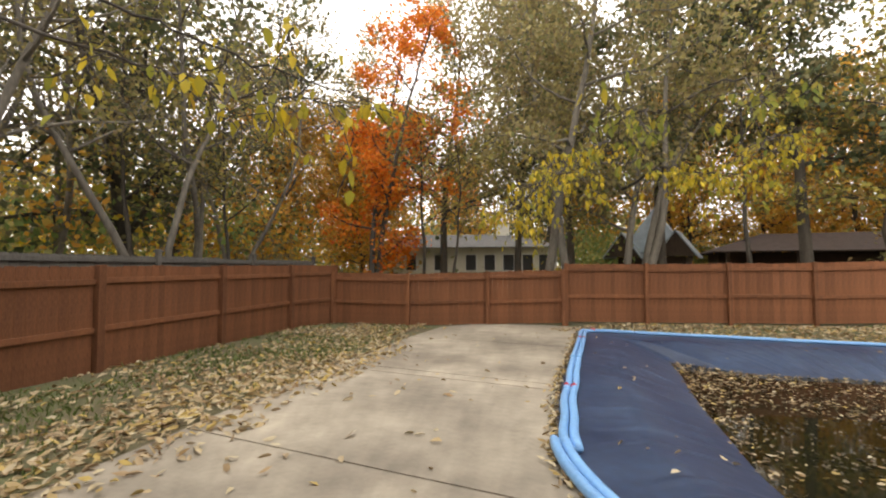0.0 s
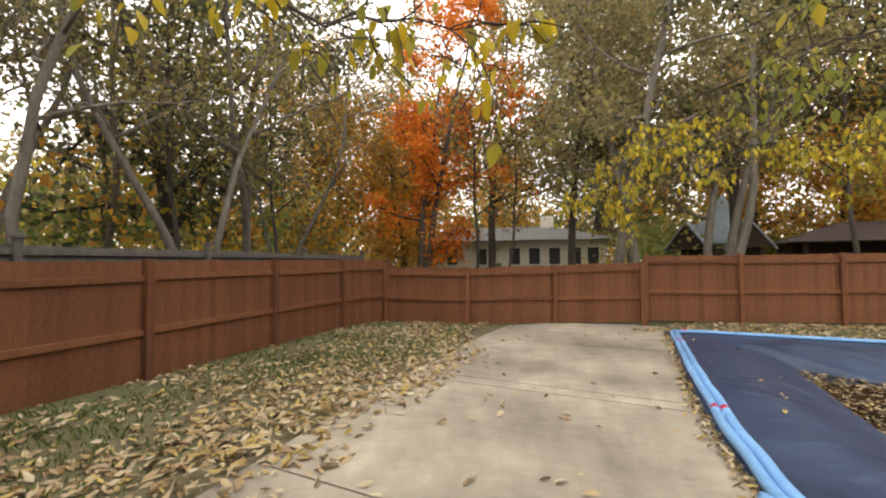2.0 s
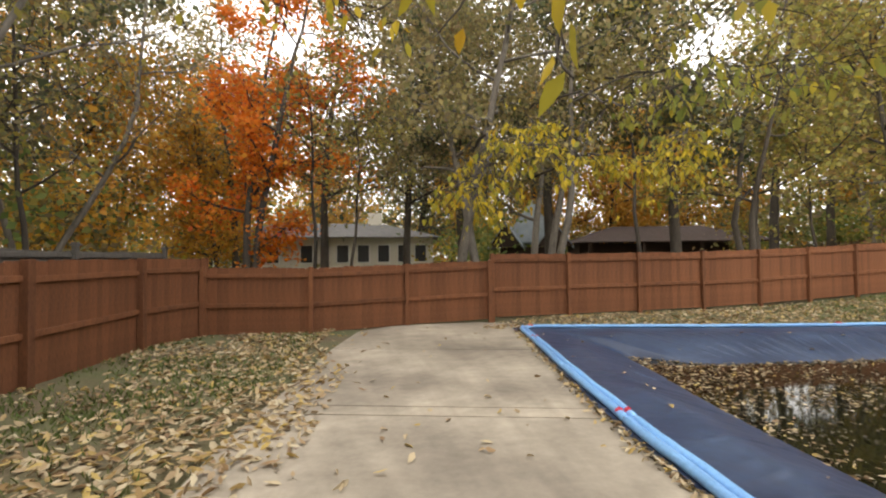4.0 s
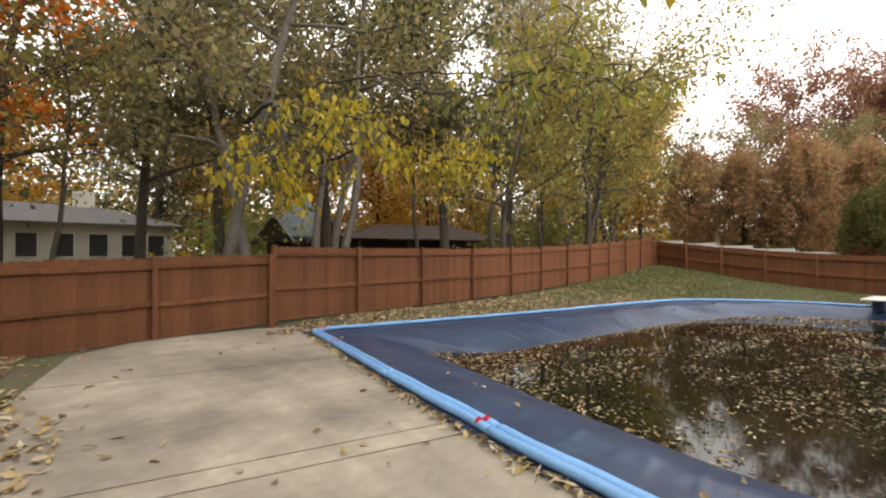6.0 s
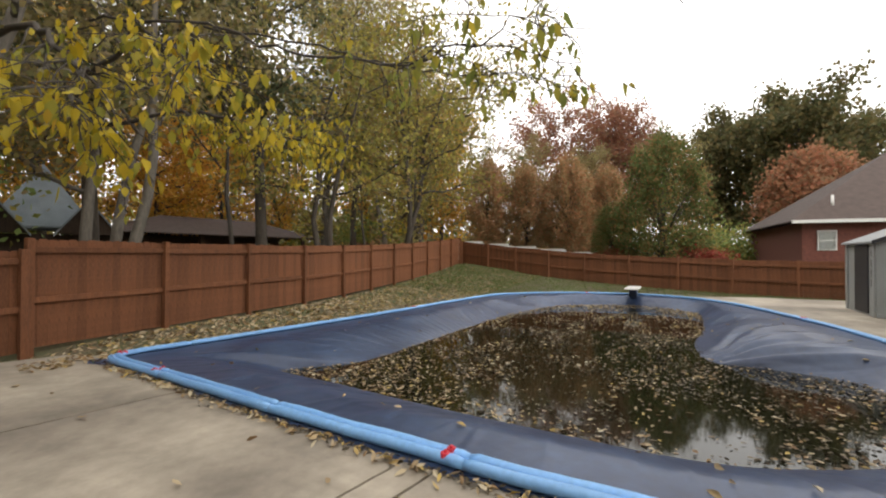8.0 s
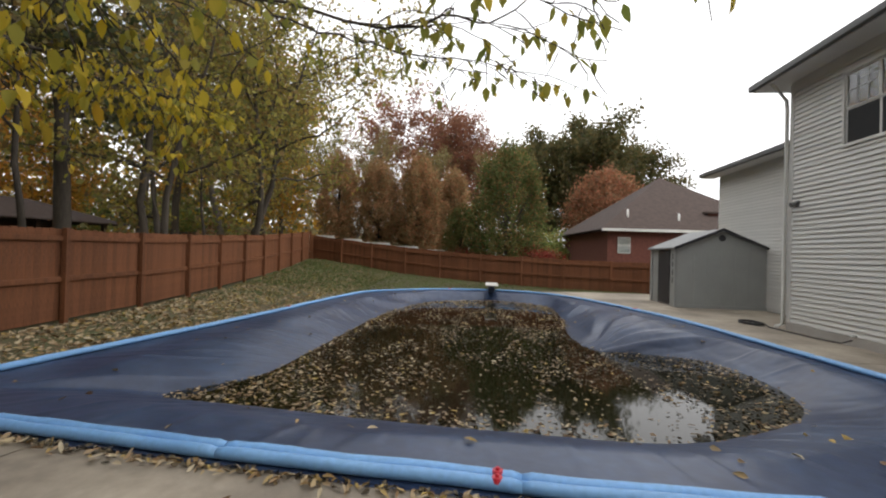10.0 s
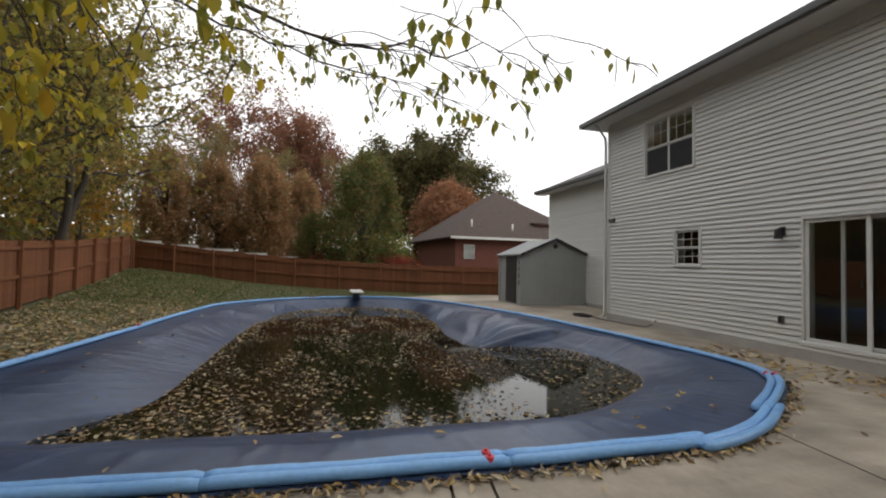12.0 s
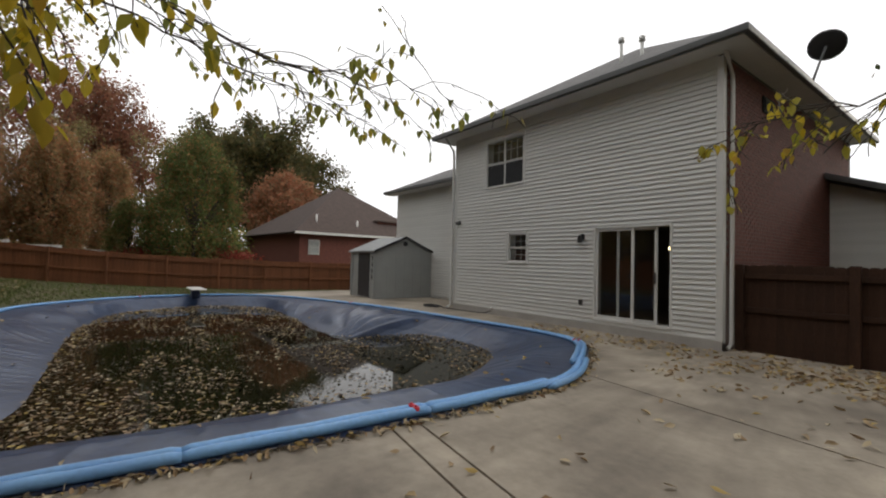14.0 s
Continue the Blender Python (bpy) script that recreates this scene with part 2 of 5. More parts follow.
# ---- mesh helpers ----
def mesh_of(name, verts, faces, material, smooth=False):
    me = bpy.data.meshes.new(name)
    me.from_pydata([tuple(v) for v in verts], [], [tuple(f) for f in faces])
    me.materials.append(material)
    if smooth:
        me.polygons.foreach_set("use_smooth", [True] * len(me.polygons))
    me.update()
    return me


def part(name, bm, material, parent=None, label="", smooth=False):
    """Links a bmesh (or a ready mesh) as one object under a thing or part."""
    if isinstance(bm, bpy.types.Mesh):
        me = bm
    else:
        me = bpy.data.meshes.new(name)
        bm.normal_update()
        bm.to_mesh(me)
        bm.free()
        me.materials.append(material)
        if smooth:
            me.polygons.foreach_set("use_smooth", [True] * len(me.polygons))
    ob = new(name, me)
    if parent:
        ob.parent = parent
    return tagged(ob, label=label) if label else ob


def box(x0, x1, y0, y1, z0, z1, bevel=0.0, bm=None):
    bm = bm or bmesh.new()
    r = bmesh.ops.create_cube(bm, size=1)
    m = Matrix.Translation(((x0 + x1) / 2, (y0 + y1) / 2, (z0 + z1) / 2)) @ Matrix.Diagonal((abs(x1 - x0), abs(y1 - y0), abs(z1 - z0), 1))
    bmesh.ops.transform(bm, matrix=m, verts=r["verts"])
    if bevel:
        es = list({e for v in r["verts"] for e in v.link_edges})
        bmesh.ops.bevel(bm, geom=es, offset=bevel, segments=1, affect="EDGES")
    return bm


def thing(name, label, category, m=None, group="", kind=""):
    ob = new(name)
    ob.empty_display_size = 0.2
    if m is not None:
        ob.matrix_world = m
    return tagged(ob, label, category, group, kind)


def tube_arrays(points, radii, sides=6, close=True):
    """Verts and faces of a tapered tube along a line of points."""
    pts = [Vector(p) for p in points]
    vs, fs = [], []
    up = Vector((0.13, 0.21, 1)).normalized()
    for i, p in enumerate(pts):
        d = (pts[min(i + 1, len(pts) - 1)] - pts[max(i - 1, 0)]).normalized()
        a = d.cross(up if abs(d.dot(up)) < 0.95 else Vector((1, 0, 0))).normalized()
        b = a.cross(d)
        for k in range(sides):
            t = 2 * math.pi * k / sides
            vs.append(p + (a * math.cos(t) + b * math.sin(t)) * radii[i])
    for i in range(len(pts) - 1):
        for k in range(sides):
            k2 = (k + 1) % sides
            fs.append((i * sides + k, i * sides + k2, (i + 1) * sides + k2, (i + 1) * sides + k))
    if close:
        fs.append(tuple(range(sides - 1, -1, -1)))
        fs.append(tuple((len(pts) - 1) * sides + k for k in range(sides)))
    return vs, fs


def tube(name, points, radii, material, parent=None, sides=10, label=""):
    if not isinstance(radii, (list, tuple)):
        radii = [radii] * len(points)
    return part(name, mesh_of(name, *tube_arrays(points, radii, sides), material, True), material, parent, label)


def prism(outline, z0, z1):
    """Upright slab from an outline in plan."""
    bm = bmesh.new()
    lo = [bm.verts.new((x, y, z0)) for x, y in outline]
    hi = [bm.verts.new((x, y, z1)) for x, y in outline]
    n = len(outline)
    bm.faces.new(hi), bm.faces.new(lo[::-1])
    for i in range(n):
        bm.faces.new((lo[i], lo[(i + 1) % n], hi[(i + 1) % n], hi[i]))
    bmesh.ops.recalc_face_normals(bm, faces=bm.faces)
    return bm


def smooth_loop(pts, per=12):
    """Closed Catmull-Rom curve through plan points."""
    p = np.array(pts, float)
    out = []
    n = len(p)
    for i in range(n):
        a, b, c, d = p[i - 1], p[i], p[(i + 1) % n], p[(i + 2) % n]
        for k in range(per):
            t = k / per
            out.append(0.5 * (2 * b + (c - a) * t + (2 * a - 5 * b + 4 * c - d) * t * t + (3 * b - a - 3 * c + d) * t ** 3))
    return np.array(out)


# ---- the ground's shape ----
POOL_MID = np.array((6.3, 6.9))
RIM = smooth_loop([(1.2, 12.15), (0.98, 10.4), (0.82, 8.4), (0.71, 6.8), (0.67, 5.5), (0.76, 4.3), (1.42, 3.0), (2.2, 1.95), (3.3, 1.52), (6.0, 1.72),
                   (9.0, 2.1), (11.8, 2.85), (14.3, 3.9), (15.6, 5.4), (15.75, 7.2), (15.0, 9.2), (13.2, 10.9), (10.6, 11.35), (7.2, 11.6), (4.0, 11.95), (2.2, 12.2)], 10)
SHORE = smooth_loop([(2.78, 10.6), (2.66, 9.3), (2.5, 7.8), (2.42, 6.3), (2.4, 5.0), (2.7, 4.1), (3.4, 3.05), (4.3, 2.6), (5.5, 2.6), (6.5, 3.0),
                     (6.75, 4.2), (8.6, 4.55), (11.0, 4.55), (13.6, 4.6), (14.85, 5.7), (15.0, 6.8), (14.0, 8.6), (12.0, 9.35), (9.6, 9.65), (6.0, 9.72), (4.2, 9.75), (3.3, 10.05)], 10)
WATER_Z = -0.3


def polar(loop, n=240):
    """Radius by angle round the pool's middle."""
    a = np.arctan2(loop[:, 1] - POOL_MID[1], loop[:, 0] - POOL_MID[0])
    r = np.hypot(loop[:, 1] - POOL_MID[1], loop[:, 0] - POOL_MID[0])
    o = np.argsort(a)
    t = np.linspace(-math.pi, math.pi, n, endpoint=False)
    return t, np.interp(t, a[o], r[o], period=2 * math.pi)


ANG, R_RIM = polar(RIM)
_, R_SHORE = polar(SHORE)


def ground_z(x, y):
    """The lawn is level round the patio and rises towards the far corner of the yard and the field beyond."""
    s = max(0.0, (x - 9.0) * 0.85 + (y - 11.5) * 0.8)
    z = -0.03 + min(0.9, 0.0040 * s * s)
    bank = 13.3 - min(1.0, max(0.0, x - 0.8))
    z += 0.1 * min(1.0, max(0.0, (y - bank) / 1.4))
    if y > 17.5:
        z += min(4.0, (y - 17.5) * 0.2) * min(1.0, max(0.0, (x - 1.09 * (y - 4) + 3) / 5))
    return z


rings = [0.9, 1.0, 1.04, 1.1, 1.18, 1.28, 1.4, 1.55, 1.75, 2.0, 2.3, 2.7, 3.3, 4.2, 6, 9, 14, 25, 50, 110]
verts, faces = [], []
for k, s in enumerate(rings):
    for a, r in zip(ANG, R_RIM):
        rr = r * s if s < 2 else r * 2 + (s - 2) * 8
        x, y = POOL_MID + rr * np.array((math.cos(a), math.sin(a)))
        z = ground_z(x, y) + (0.02 * noise.noise(Vector((x * 0.8, y * 0.8, 0))) if s > 1.05 else 0)
        verts.append((x, y, z - (0.9 if s < 1 else 0.02)))
N = len(ANG)
for k in range(len(rings) - 1):
    for i in range(N):
        j = (i + 1) % N
        faces.append((k * N + i, (k + 1) * N + i, (k + 1) * N + j, k * N + j))
ground = tagged(part("ground", mesh_of("ground", verts, faces, M_ground, True), M_ground), "patchy autumn lawn and soil around the patio", "ground", kind="structure")

# ---- pool: cover, water, basin ----
pool = thing("covered_pool", "in-ground swimming pool closed for winter under a sagging navy cover", "pool")
prof = [(0.0, 0.015), (0.15, 0.02), (0.42, 0.014), (0.5, -0.015), (0.62, -0.085), (0.76, -0.165), (0.9, -0.245), (1.0, -0.31), (1.12, -0.36), (1.5, -0.5)]
NA = 960
ta = np.linspace(-math.pi, math.pi, NA, endpoint=False)
ro, rs = np.interp(ta, ANG, R_RIM, period=2 * math.pi), np.interp(ta, ANG, R_SHORE, period=2 * math.pi)
us = np.concatenate([np.linspace(0, 1, 42), [1.08, 1.2, 1.5]])
verts, faces = [], []
for u in us:
    for a, r0, r1 in zip(ta, ro, rs):
        rr = r0 + 0.12 - (r0 + 0.12 - r1) * u
        x, y = POOL_MID[0] + rr * math.cos(a), POOL_MID[1] + rr * math.sin(a)
        z = float(np.interp(u, [p[0] for p in prof], [p[1] for p in prof]))
        w = min(1.0, max(0.0, u * 3 - 0.2)) * (1 if u <= 0.8 else max(0.0, (1 - u) * 5))
        crease = 1 - abs(noise.noise(Vector((a * 14, u * 0.9, 3.0)))) * 2
        z += w * (0.045 * noise.noise(Vector((x * 0.9, y * 0.9, 1))) + 0.013 * max(0.0, crease - 0.72) / 0.28 + 0.006 * noise.noise(Vector((x * 6, y * 6, 2))))
        if u < 0.25:
            z = max(z, 0.012)
        # the heap of cover that hangs into the water from the house side
        d = math.hypot((x - 7.8) / 1.7, (y - 3.7) / 0.95)
        fan = math.atan2(y - 4.7, x - 6.7)
        z += math.exp(-d * d) * (0.25 + 0.05 * math.sin(17 * fan) * min(1.0, d * 1.6))
        verts.append((x, y, z))
for k in range(len(us) - 1):
    for i in range(NA):
        j = (i + 1) % NA
        faces.append((k * NA + i, k * NA + j, (k + 1) * NA + j, (k + 1) * NA + i))
cover = part("cover", mesh_of("cover", verts, faces, M_tarp, True), M_tarp, pool, "navy vinyl pool cover with creases")
verts, faces = [], []
for k, u in enumerate((0.0, 0.5, 1.0)):
    for a, r0 in zip(ta, ro):
        wid = 0.07 + 0.05 * noise.noise(Vector((a * 9, 2.0, 5.0))) + 0.26 * math.exp(-((a - 2.34) / 0.035) ** 2)
        rr = r0 + 0.06 + wid * u
        x, y = POOL_MID[0] + rr * math.cos(a), POOL_MID[1] + rr * math.sin(a)
        verts.append((x, y, max(0.006, ground_z(x, y) + 0.008 if x > 1.3 else 0.006) + 0.012 * (1 - u) + 0.014 * max(0.0, noise.noise(Vector((x * 5, y * 5, 1.0)))) * u))
for k in range(2):
    for i in range(NA):
        j = (i + 1) % NA
        faces.append((k * NA + i, (k + 1) * NA + i, (k + 1) * NA + j, k * NA + j))
part("skirt", mesh_of("skirt", verts, faces, M_tarp, True), M_tarp, pool, "loose navy edge of the cover outside the tubes")
bm = bmesh.new()
bm.faces.new([bm.verts.new((POOL_MID[0] + r * 1.06 * math.cos(a), POOL_MID[1] + r * 1.06 * math.sin(a), WATER_Z)) for a, r in zip(ANG, R_SHORE)])
part("water", bm, M_water, pool, "dark murky rainwater pooled on the cover")

# ---- patio slabs ----
patio = thing("patio", "worn tan concrete patio slabs with open joints round the pool", "patio", kind="structure")
RIM_C = [tuple(p) for p in POOL_MID + (RIM - POOL_MID) * 0.965]


def half_plane(poly, a, b, c):
    """The part of a plan polygon where a*x + b*y <= c."""
    out = []
    for (x0, y0), (x1, y1) in zip(poly, poly[1:] + poly[:1]):
        d0, d1 = a * x0 + b * y0 - c, a * x1 + b * y1 - c
        if d0 <= 0:
            out.append((x0, y0))
        if d0 * d1 < 0:
            t = d0 / (d0 - d1)
            out.append((x0 + t * (x1 - x0), y0 + t * (y1 - y0)))
    return out


def slab(poly):
    if len(poly) > 2:
        bm = prism(poly, -0.12, 0.0)
        part("slab", bm, M_conc, patio)


# the pool's left edge runs from its far corner to the corner near the house
left_edge = [p for p in RIM_C if p[0] < 2.4 and 2.2 < p[1] < 12.0]
left_edge.sort(key=lambda p: -p[1])
west = [(-3.1, -0.55), (-3.05, 4.0), (-3.1, 6.5), (-2.95, 8.5), (-2.85, 10.5), (-2.6, 12.4), (-1.9, 13.1), (-1.0, 13.35), (0.3, 13.45), (1.0, 13.2), (1.55, 12.1)] + left_edge + [(2.5, 1.7), (2.5, 0.0), (0.45, 0.0), (0.45, -0.55)]
SL, G = 0.15, 0.012
cuts = [-9.0, 3.8, 6.71, 7.0, 10.1, 99.0]
for lo, hi in zip(cuts, cuts[1:]):
    slab(half_plane(half_plane(west, SL, 1, hi - G), -SL, -1, -lo - G))
low_edge = sorted([p for p in RIM_C if p[1] < 5.2 and p[0] > 2.4], key=lambda p: p[0])
south = [(2.52, 0.0)] + [(2.52, 1.72)] + low_edge + [(16.0, 5.2), (17.2, 2.6), (17.4, -1.75), (8.5, -1.75), (8.5, 0.0)]
for lo, hi in zip([-9, 5.2, 8.6, 11.4], [5.2, 8.6, 11.4, 99]):
    slab(half_plane(half_plane(south, 1, 0, hi - G), -1, 0, -lo - G))

# ---- water tubes that weigh the cover down ----
ARC = np.concatenate([[0], np.cumsum(np.hypot(*np.diff(np.vstack([RIM, RIM[:1]]), axis=0).T))])


def rim_at(s, off=0.0):
    s = s % ARC[-1]
    closed = np.vstack([RIM, RIM[:1]])
    x, y = np.interp(s, ARC, closed[:, 0]), np.interp(s, ARC, closed[:, 1])
    x2, y2 = np.interp((s + 0.05) % ARC[-1], ARC, closed[:, 0]), np.interp((s + 0.05) % ARC[-1], ARC, closed[:, 1])
    d = np.array((x2 - x, y2 - y))
    d /= np.linalg.norm(d) + 1e-9
    return x - d[1] * off * -1 * -1, y + d[0] * off, d


def water_tube(s0, s1, shift=0.0, w=0.1, valves=True, seed=0):
    """A double-chambered vinyl tube lying along the rim, pinched at both ends and at its middle seam."""
    rng = random.Random(seed)
    t = thing("water_tube", "sky-blue double-chamber vinyl water tube weighing down the cover", "water tube", group="tubes round the pool cover")
    n = max(10, int((s1 - s0) / 0.07))
    for side in (-1, 1):
        pts, rad = [], []
        for k in range(n + 1):
            f = k / n
            s = s0 + (s1 - s0) * f
            x, y, d = rim_at(s, shift + side * w * 1.08 + 0.025 * noise.noise(Vector((s * 1.3, 4.0, 0.5))))
            swell = min(1.0, 0.8 + 7 * f * (s1 - s0) / 1.6, 0.8 + 7 * (1 - f) * (s1 - s0) / 1.6)
            r = w * swell * (1 + 0.07 * noise.noise(Vector((s * 2.1, side * 5, seed))) + 0.05 * noise.noise(Vector((s * 9, side * 3, seed))))
            pts.append((x, y, 0.022 + r * 0.95))
            rad.append(r)
        part("chamber", mesh_of("chamber", *tube_arrays(pts, rad, 14), M_tube, True), M_tube, t)
    for s in (s0 + 0.03, s1 - 0.03):
        x, y, d = rim_at(s, shift)
        bm = box(-0.035, 0.035, -w * 1.75, w * 1.75, 0.03, 0.03 + w, 0.012)
        bmesh.ops.transform(bm, matrix=Matrix.Translation((x, y, 0.0)) @ Matrix.Rotation(math.atan2(d[1], d[0]), 4, "Z"), verts=bm.verts)
        part("end_seam", bm, M_tube, t)
    if valves:
        for side in (-1, 1):
            x, y, d = rim_at(s1 - 0.16, shift + side * w)
            bm = bmesh.new()
            bmesh.ops.create_cone(bm, cap_ends=True, segments=12, radius1=0.042, radius2=0.034, depth=0.03, matrix=Matrix.Translation((x, y, 0.022 + w * 1.62)))
            bmesh.ops.create_cone(bm, cap_ends=True, segments=10, radius1=0.015, radius2=0.012, depth=0.03, matrix=Matrix.Translation((x, y, 0.04 + w * 1.62)))
            part("valve", bm, M_red, t, "red plastic filling valve")
    return t


# arc length along the rim, starting at the far corner beside the patio
tube_runs = [(0.0, 1.56), (1.55, 3.66), (3.65, 5.76), (5.75, 7.6), (7.4, 9.2), (8.9, 10.9)]
for k, (a, b) in enumerate(tube_runs):
    water_tube(a, b, 0.0 if k != 4 else -0.09, 0.045, k in (0, 2, 5), k)
s = 10.95
k = 10
while s < ARC[-1] - 0.4:
    e = min(s + 2.9, ARC[-1] - 0.02)
    water_tube(s, e, 0.0, 0.033, k % 3 == 0, k)
    s, k = e - 0.01, k + 1

# ---- fences ----
rnd = random.Random(4)


def fence(name, label, posts, height, material, face, picket=0.14, rails=(0.43, 0.85), post_w=0.095, wave=0.03, cap=False, kind=""):
    """Board fence: pickets behind rails and posts; face is the side (+1 or -1) on which rails and posts stand. posts: (x, y, ground)."""
    f = thing(name, label, "fence", kind=kind)
    shared = {}
    for (x0, y0, z0), (x1, y1, z1) in zip(posts, posts[1:]):
        d = Vector((x1 - x0, y1 - y0, 0))
        L = d.length
        d.normalize()
        ang = math.atan2(d.y, d.x)
        nrm = Vector((-d.y, d.x, 0)) * face
        n = max(2, round(L / picket))
        w = L / n
        for k in range(n):
            s = (k + 0.5) / n
            x, y, z = x0 + (x1 - x0) * s, y0 + (y1 - y0) * s, z0 + (z1 - z0) * s
            h = height + wave * noise.noise(Vector((x * 0.7, y * 0.7, 2))) + rnd.uniform(-0.008, 0.008)
            key = (round(w, 3), round(h, 2))
            if key not in shared:
                c = w * 0.16
                a, b = w / 2 - 0.0008, 0.009
                out = [(-a, 0), (a, 0), (a, key[1] - c), (a - c, key[1]), (-a + c, key[1]), (-a, key[1] - c)]
                vs = [(p, -b, q) for p, q in out] + [(p, b, q) for p, q in out]
                fs = [tuple(range(6)), tuple(range(11, 5, -1))] + [(i, i + 6, (i + 1) % 6 + 6, (i + 1) % 6) for i in range(6)]
                shared[key] = mesh_of("picket", vs, fs, material)
            ob = part("picket", shared[key], material, f)
            ob.matrix_world = Matrix.Translation((x, y, z - 0.04)) @ Matrix.Rotation(ang + rnd.uniform(-0.004, 0.004), 4, "Z")
        for q in rails:
            bm = box(0.0, L, -0.027, 0.027, -0.045, 0.045, 0.005)
            sh = Matrix.Identity(4)
            sh[2][0] = (z1 - z0) / L
            bmesh.ops.transform(bm, matrix=Matrix.Translation((x0, y0, z0 + height * q + rnd.uniform(-0.015, 0.015))) @ Matrix.Translation(nrm * 0.037) @ Matrix.Rotation(ang, 4, "Z") @ sh, verts=bm.verts)
            part("rail", bm, material, f)
    for x, y, z in posts:
        d = Vector((posts[1][0] - posts[0][0], posts[1][1] - posts[0][1], 0)).normalized()
        nrm = Vector((-d.y, d.x, 0)) * face
        bm = box(-post_w / 2, post_w / 2, -post_w / 2, post_w / 2, -0.2, height - (0.02 if not cap else -0.05), 0.006)
        bmesh.ops.transform(bm, matrix=Matrix.Translation(Vector((x, y, z)) + nrm * 0.075) @ Matrix.Rotation(math.atan2(d.y, d.x), 4, "Z"), verts=bm.verts)
        post = part("post", bm, material, f)
        if cap:
            bm = box(-0.075, 0.075, -0.075, 0.075, 0, 0.03, 0.005)
            box(-0.055, 0.055, -0.055, 0.055, 0.03, 0.06, 0.01, bm)
            bmesh.ops.transform(bm, matrix=Matrix.Translation(Vector((x, y, z + height + 0.05)) + nrm * 0.075), verts=bm.verts)
            part("cap", bm, material, f)
    return f


FL = [(-6.62, -0.6, -0.1)] + [(-6.6, y, z) for y, z in ((0.75, -0.1), (3.36, -0.1), (5.98, -0.08), (8.62, -0.06), (11.15, -0.04))] + [(-6.1, 12.62, -0.03)]
fence("fence_west", "tall board fence stained reddish brown with rails and posts", FL, 1.76, M_fence, -1, post_w=0.12, rails=(0.4, 0.84), wave=0.02)
FQ = [(-6.05, 12.62, 0.02), (-3.68, 12.68, 0.0), (-1.48, 13.35, 0.04), (0.64, 13.63, 0.1)]
fence("fence_corner", "board fence stained reddish brown, bending round the patio", FQ, 1.5, M_fence, -1, rails=(0.4, 0.86))
PX = [0.7, 2.86, 5.0, 7.12, 9.15, 11.03, 12.95, 14.85, 16.7, 18.55, 20.4, 22.05]
FN = [(x, 13.65 + (x - 0.7) * 0.1535, z) for x, z in zip(PX, (0.14, 0.14, 0.15, 0.16, 0.21, 0.27, 0.35, 0.43, 0.55, 0.67, 0.8, 0.92))]
fence("fence_north", "long reddish-brown board fence running up the slope behind the pool", FN, 1.63, M_fence, -1, rails=(0.42, 0.87), wave=0.015)
FB = [(22.3, 16.8, 0.88), (21.83, 14.9, 0.7), (21.37, 13.05, 0.5), (20.9, 11.1, 0.32), (20.42, 9.2, 0.17), (19.9, 7.1, 0.07), (19.41, 5.1, 0.0), (18.94, 3.17, -0.07), (18.45, 1.17, -0.1), (18.0, -0.8, -0.12), (17.5, -2.9, -0.12)]
fence("fence_east", "dark brown board fence across the back of the yard", FB, 1.46, M_fence, -1, rails=(0.42, 0.84), wave=0.05)
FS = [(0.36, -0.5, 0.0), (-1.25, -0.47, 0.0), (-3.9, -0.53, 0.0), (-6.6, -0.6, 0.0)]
fence("fence_south", "board fence joining the corner of the house, shade put into its brown", FS, 1.62, M_fence_shade, -1, post_w=0.13, rails=(0.47, 0.86))
FG = [(-7.7, y, -0.03) for y in (-4.0, -1.0, 2.0, 5.0, 8.0, 11.0, 14.0)]
fence("neighbour_fence", "weathered grey wooden fence with capped posts", FG, 1.93, M_greyfence, -1, cap=True, rails=(0.2, 0.93))

# ---- the house ----
HX0, HX1, HY, HZ, HD = 0.5, 8.5, 0.0, 5.5, -9.5
house = thing("house", "two-storey house in off-white vinyl siding with a grey hip roof", "house")
# openings in the rear wall: x0, x1, z0, z1
DOOR = (1.46, 3.18, 0.32, 2.36)
WIN_LO = (5.33, 5.99, 1.57, 2.33)
WIN_UP = (5.5, 6.98, 3.78, 5.12)
OPEN = [DOOR, WIN_LO, WIN_UP]


def wall_pieces(x0, x1, z0, z1, opens):
    """Rectangles of a wall left between its openings."""
    xs = sorted({x0, x1, *[v for o in opens for v in o[:2] if x0 < v < x1]})
    out = []
    for a, b in zip(xs, xs[1:]):
        zz = [z0]
        for o in sorted(opens, key=lambda o: o[2]):
            if o[0] < (a + b) / 2 < o[1]:
                zz += [o[2], o[3]]
        zz.append(z1)
        out += [(a, b, p, q) for p, q in zip(zz[::2], zz[1::2]) if q - p > 0.01]
    return out


wall_rear = None
for a, b, p, q in wall_pieces(HX0, HX1, 0.0, HZ, OPEN):
    w_ = part("wall_section" if wall_rear else "wall_rear", box(a, b, -0.25, -0.02, p, q), M_siding, wall_rear or house)
    wall_rear = wall_rear or w_
part("foundation", box(HX0, HX1, -0.24, 0.018, -0.1, 0.17), M_foundation, house, "bare concrete foundation strip")
COURSE = 0.102


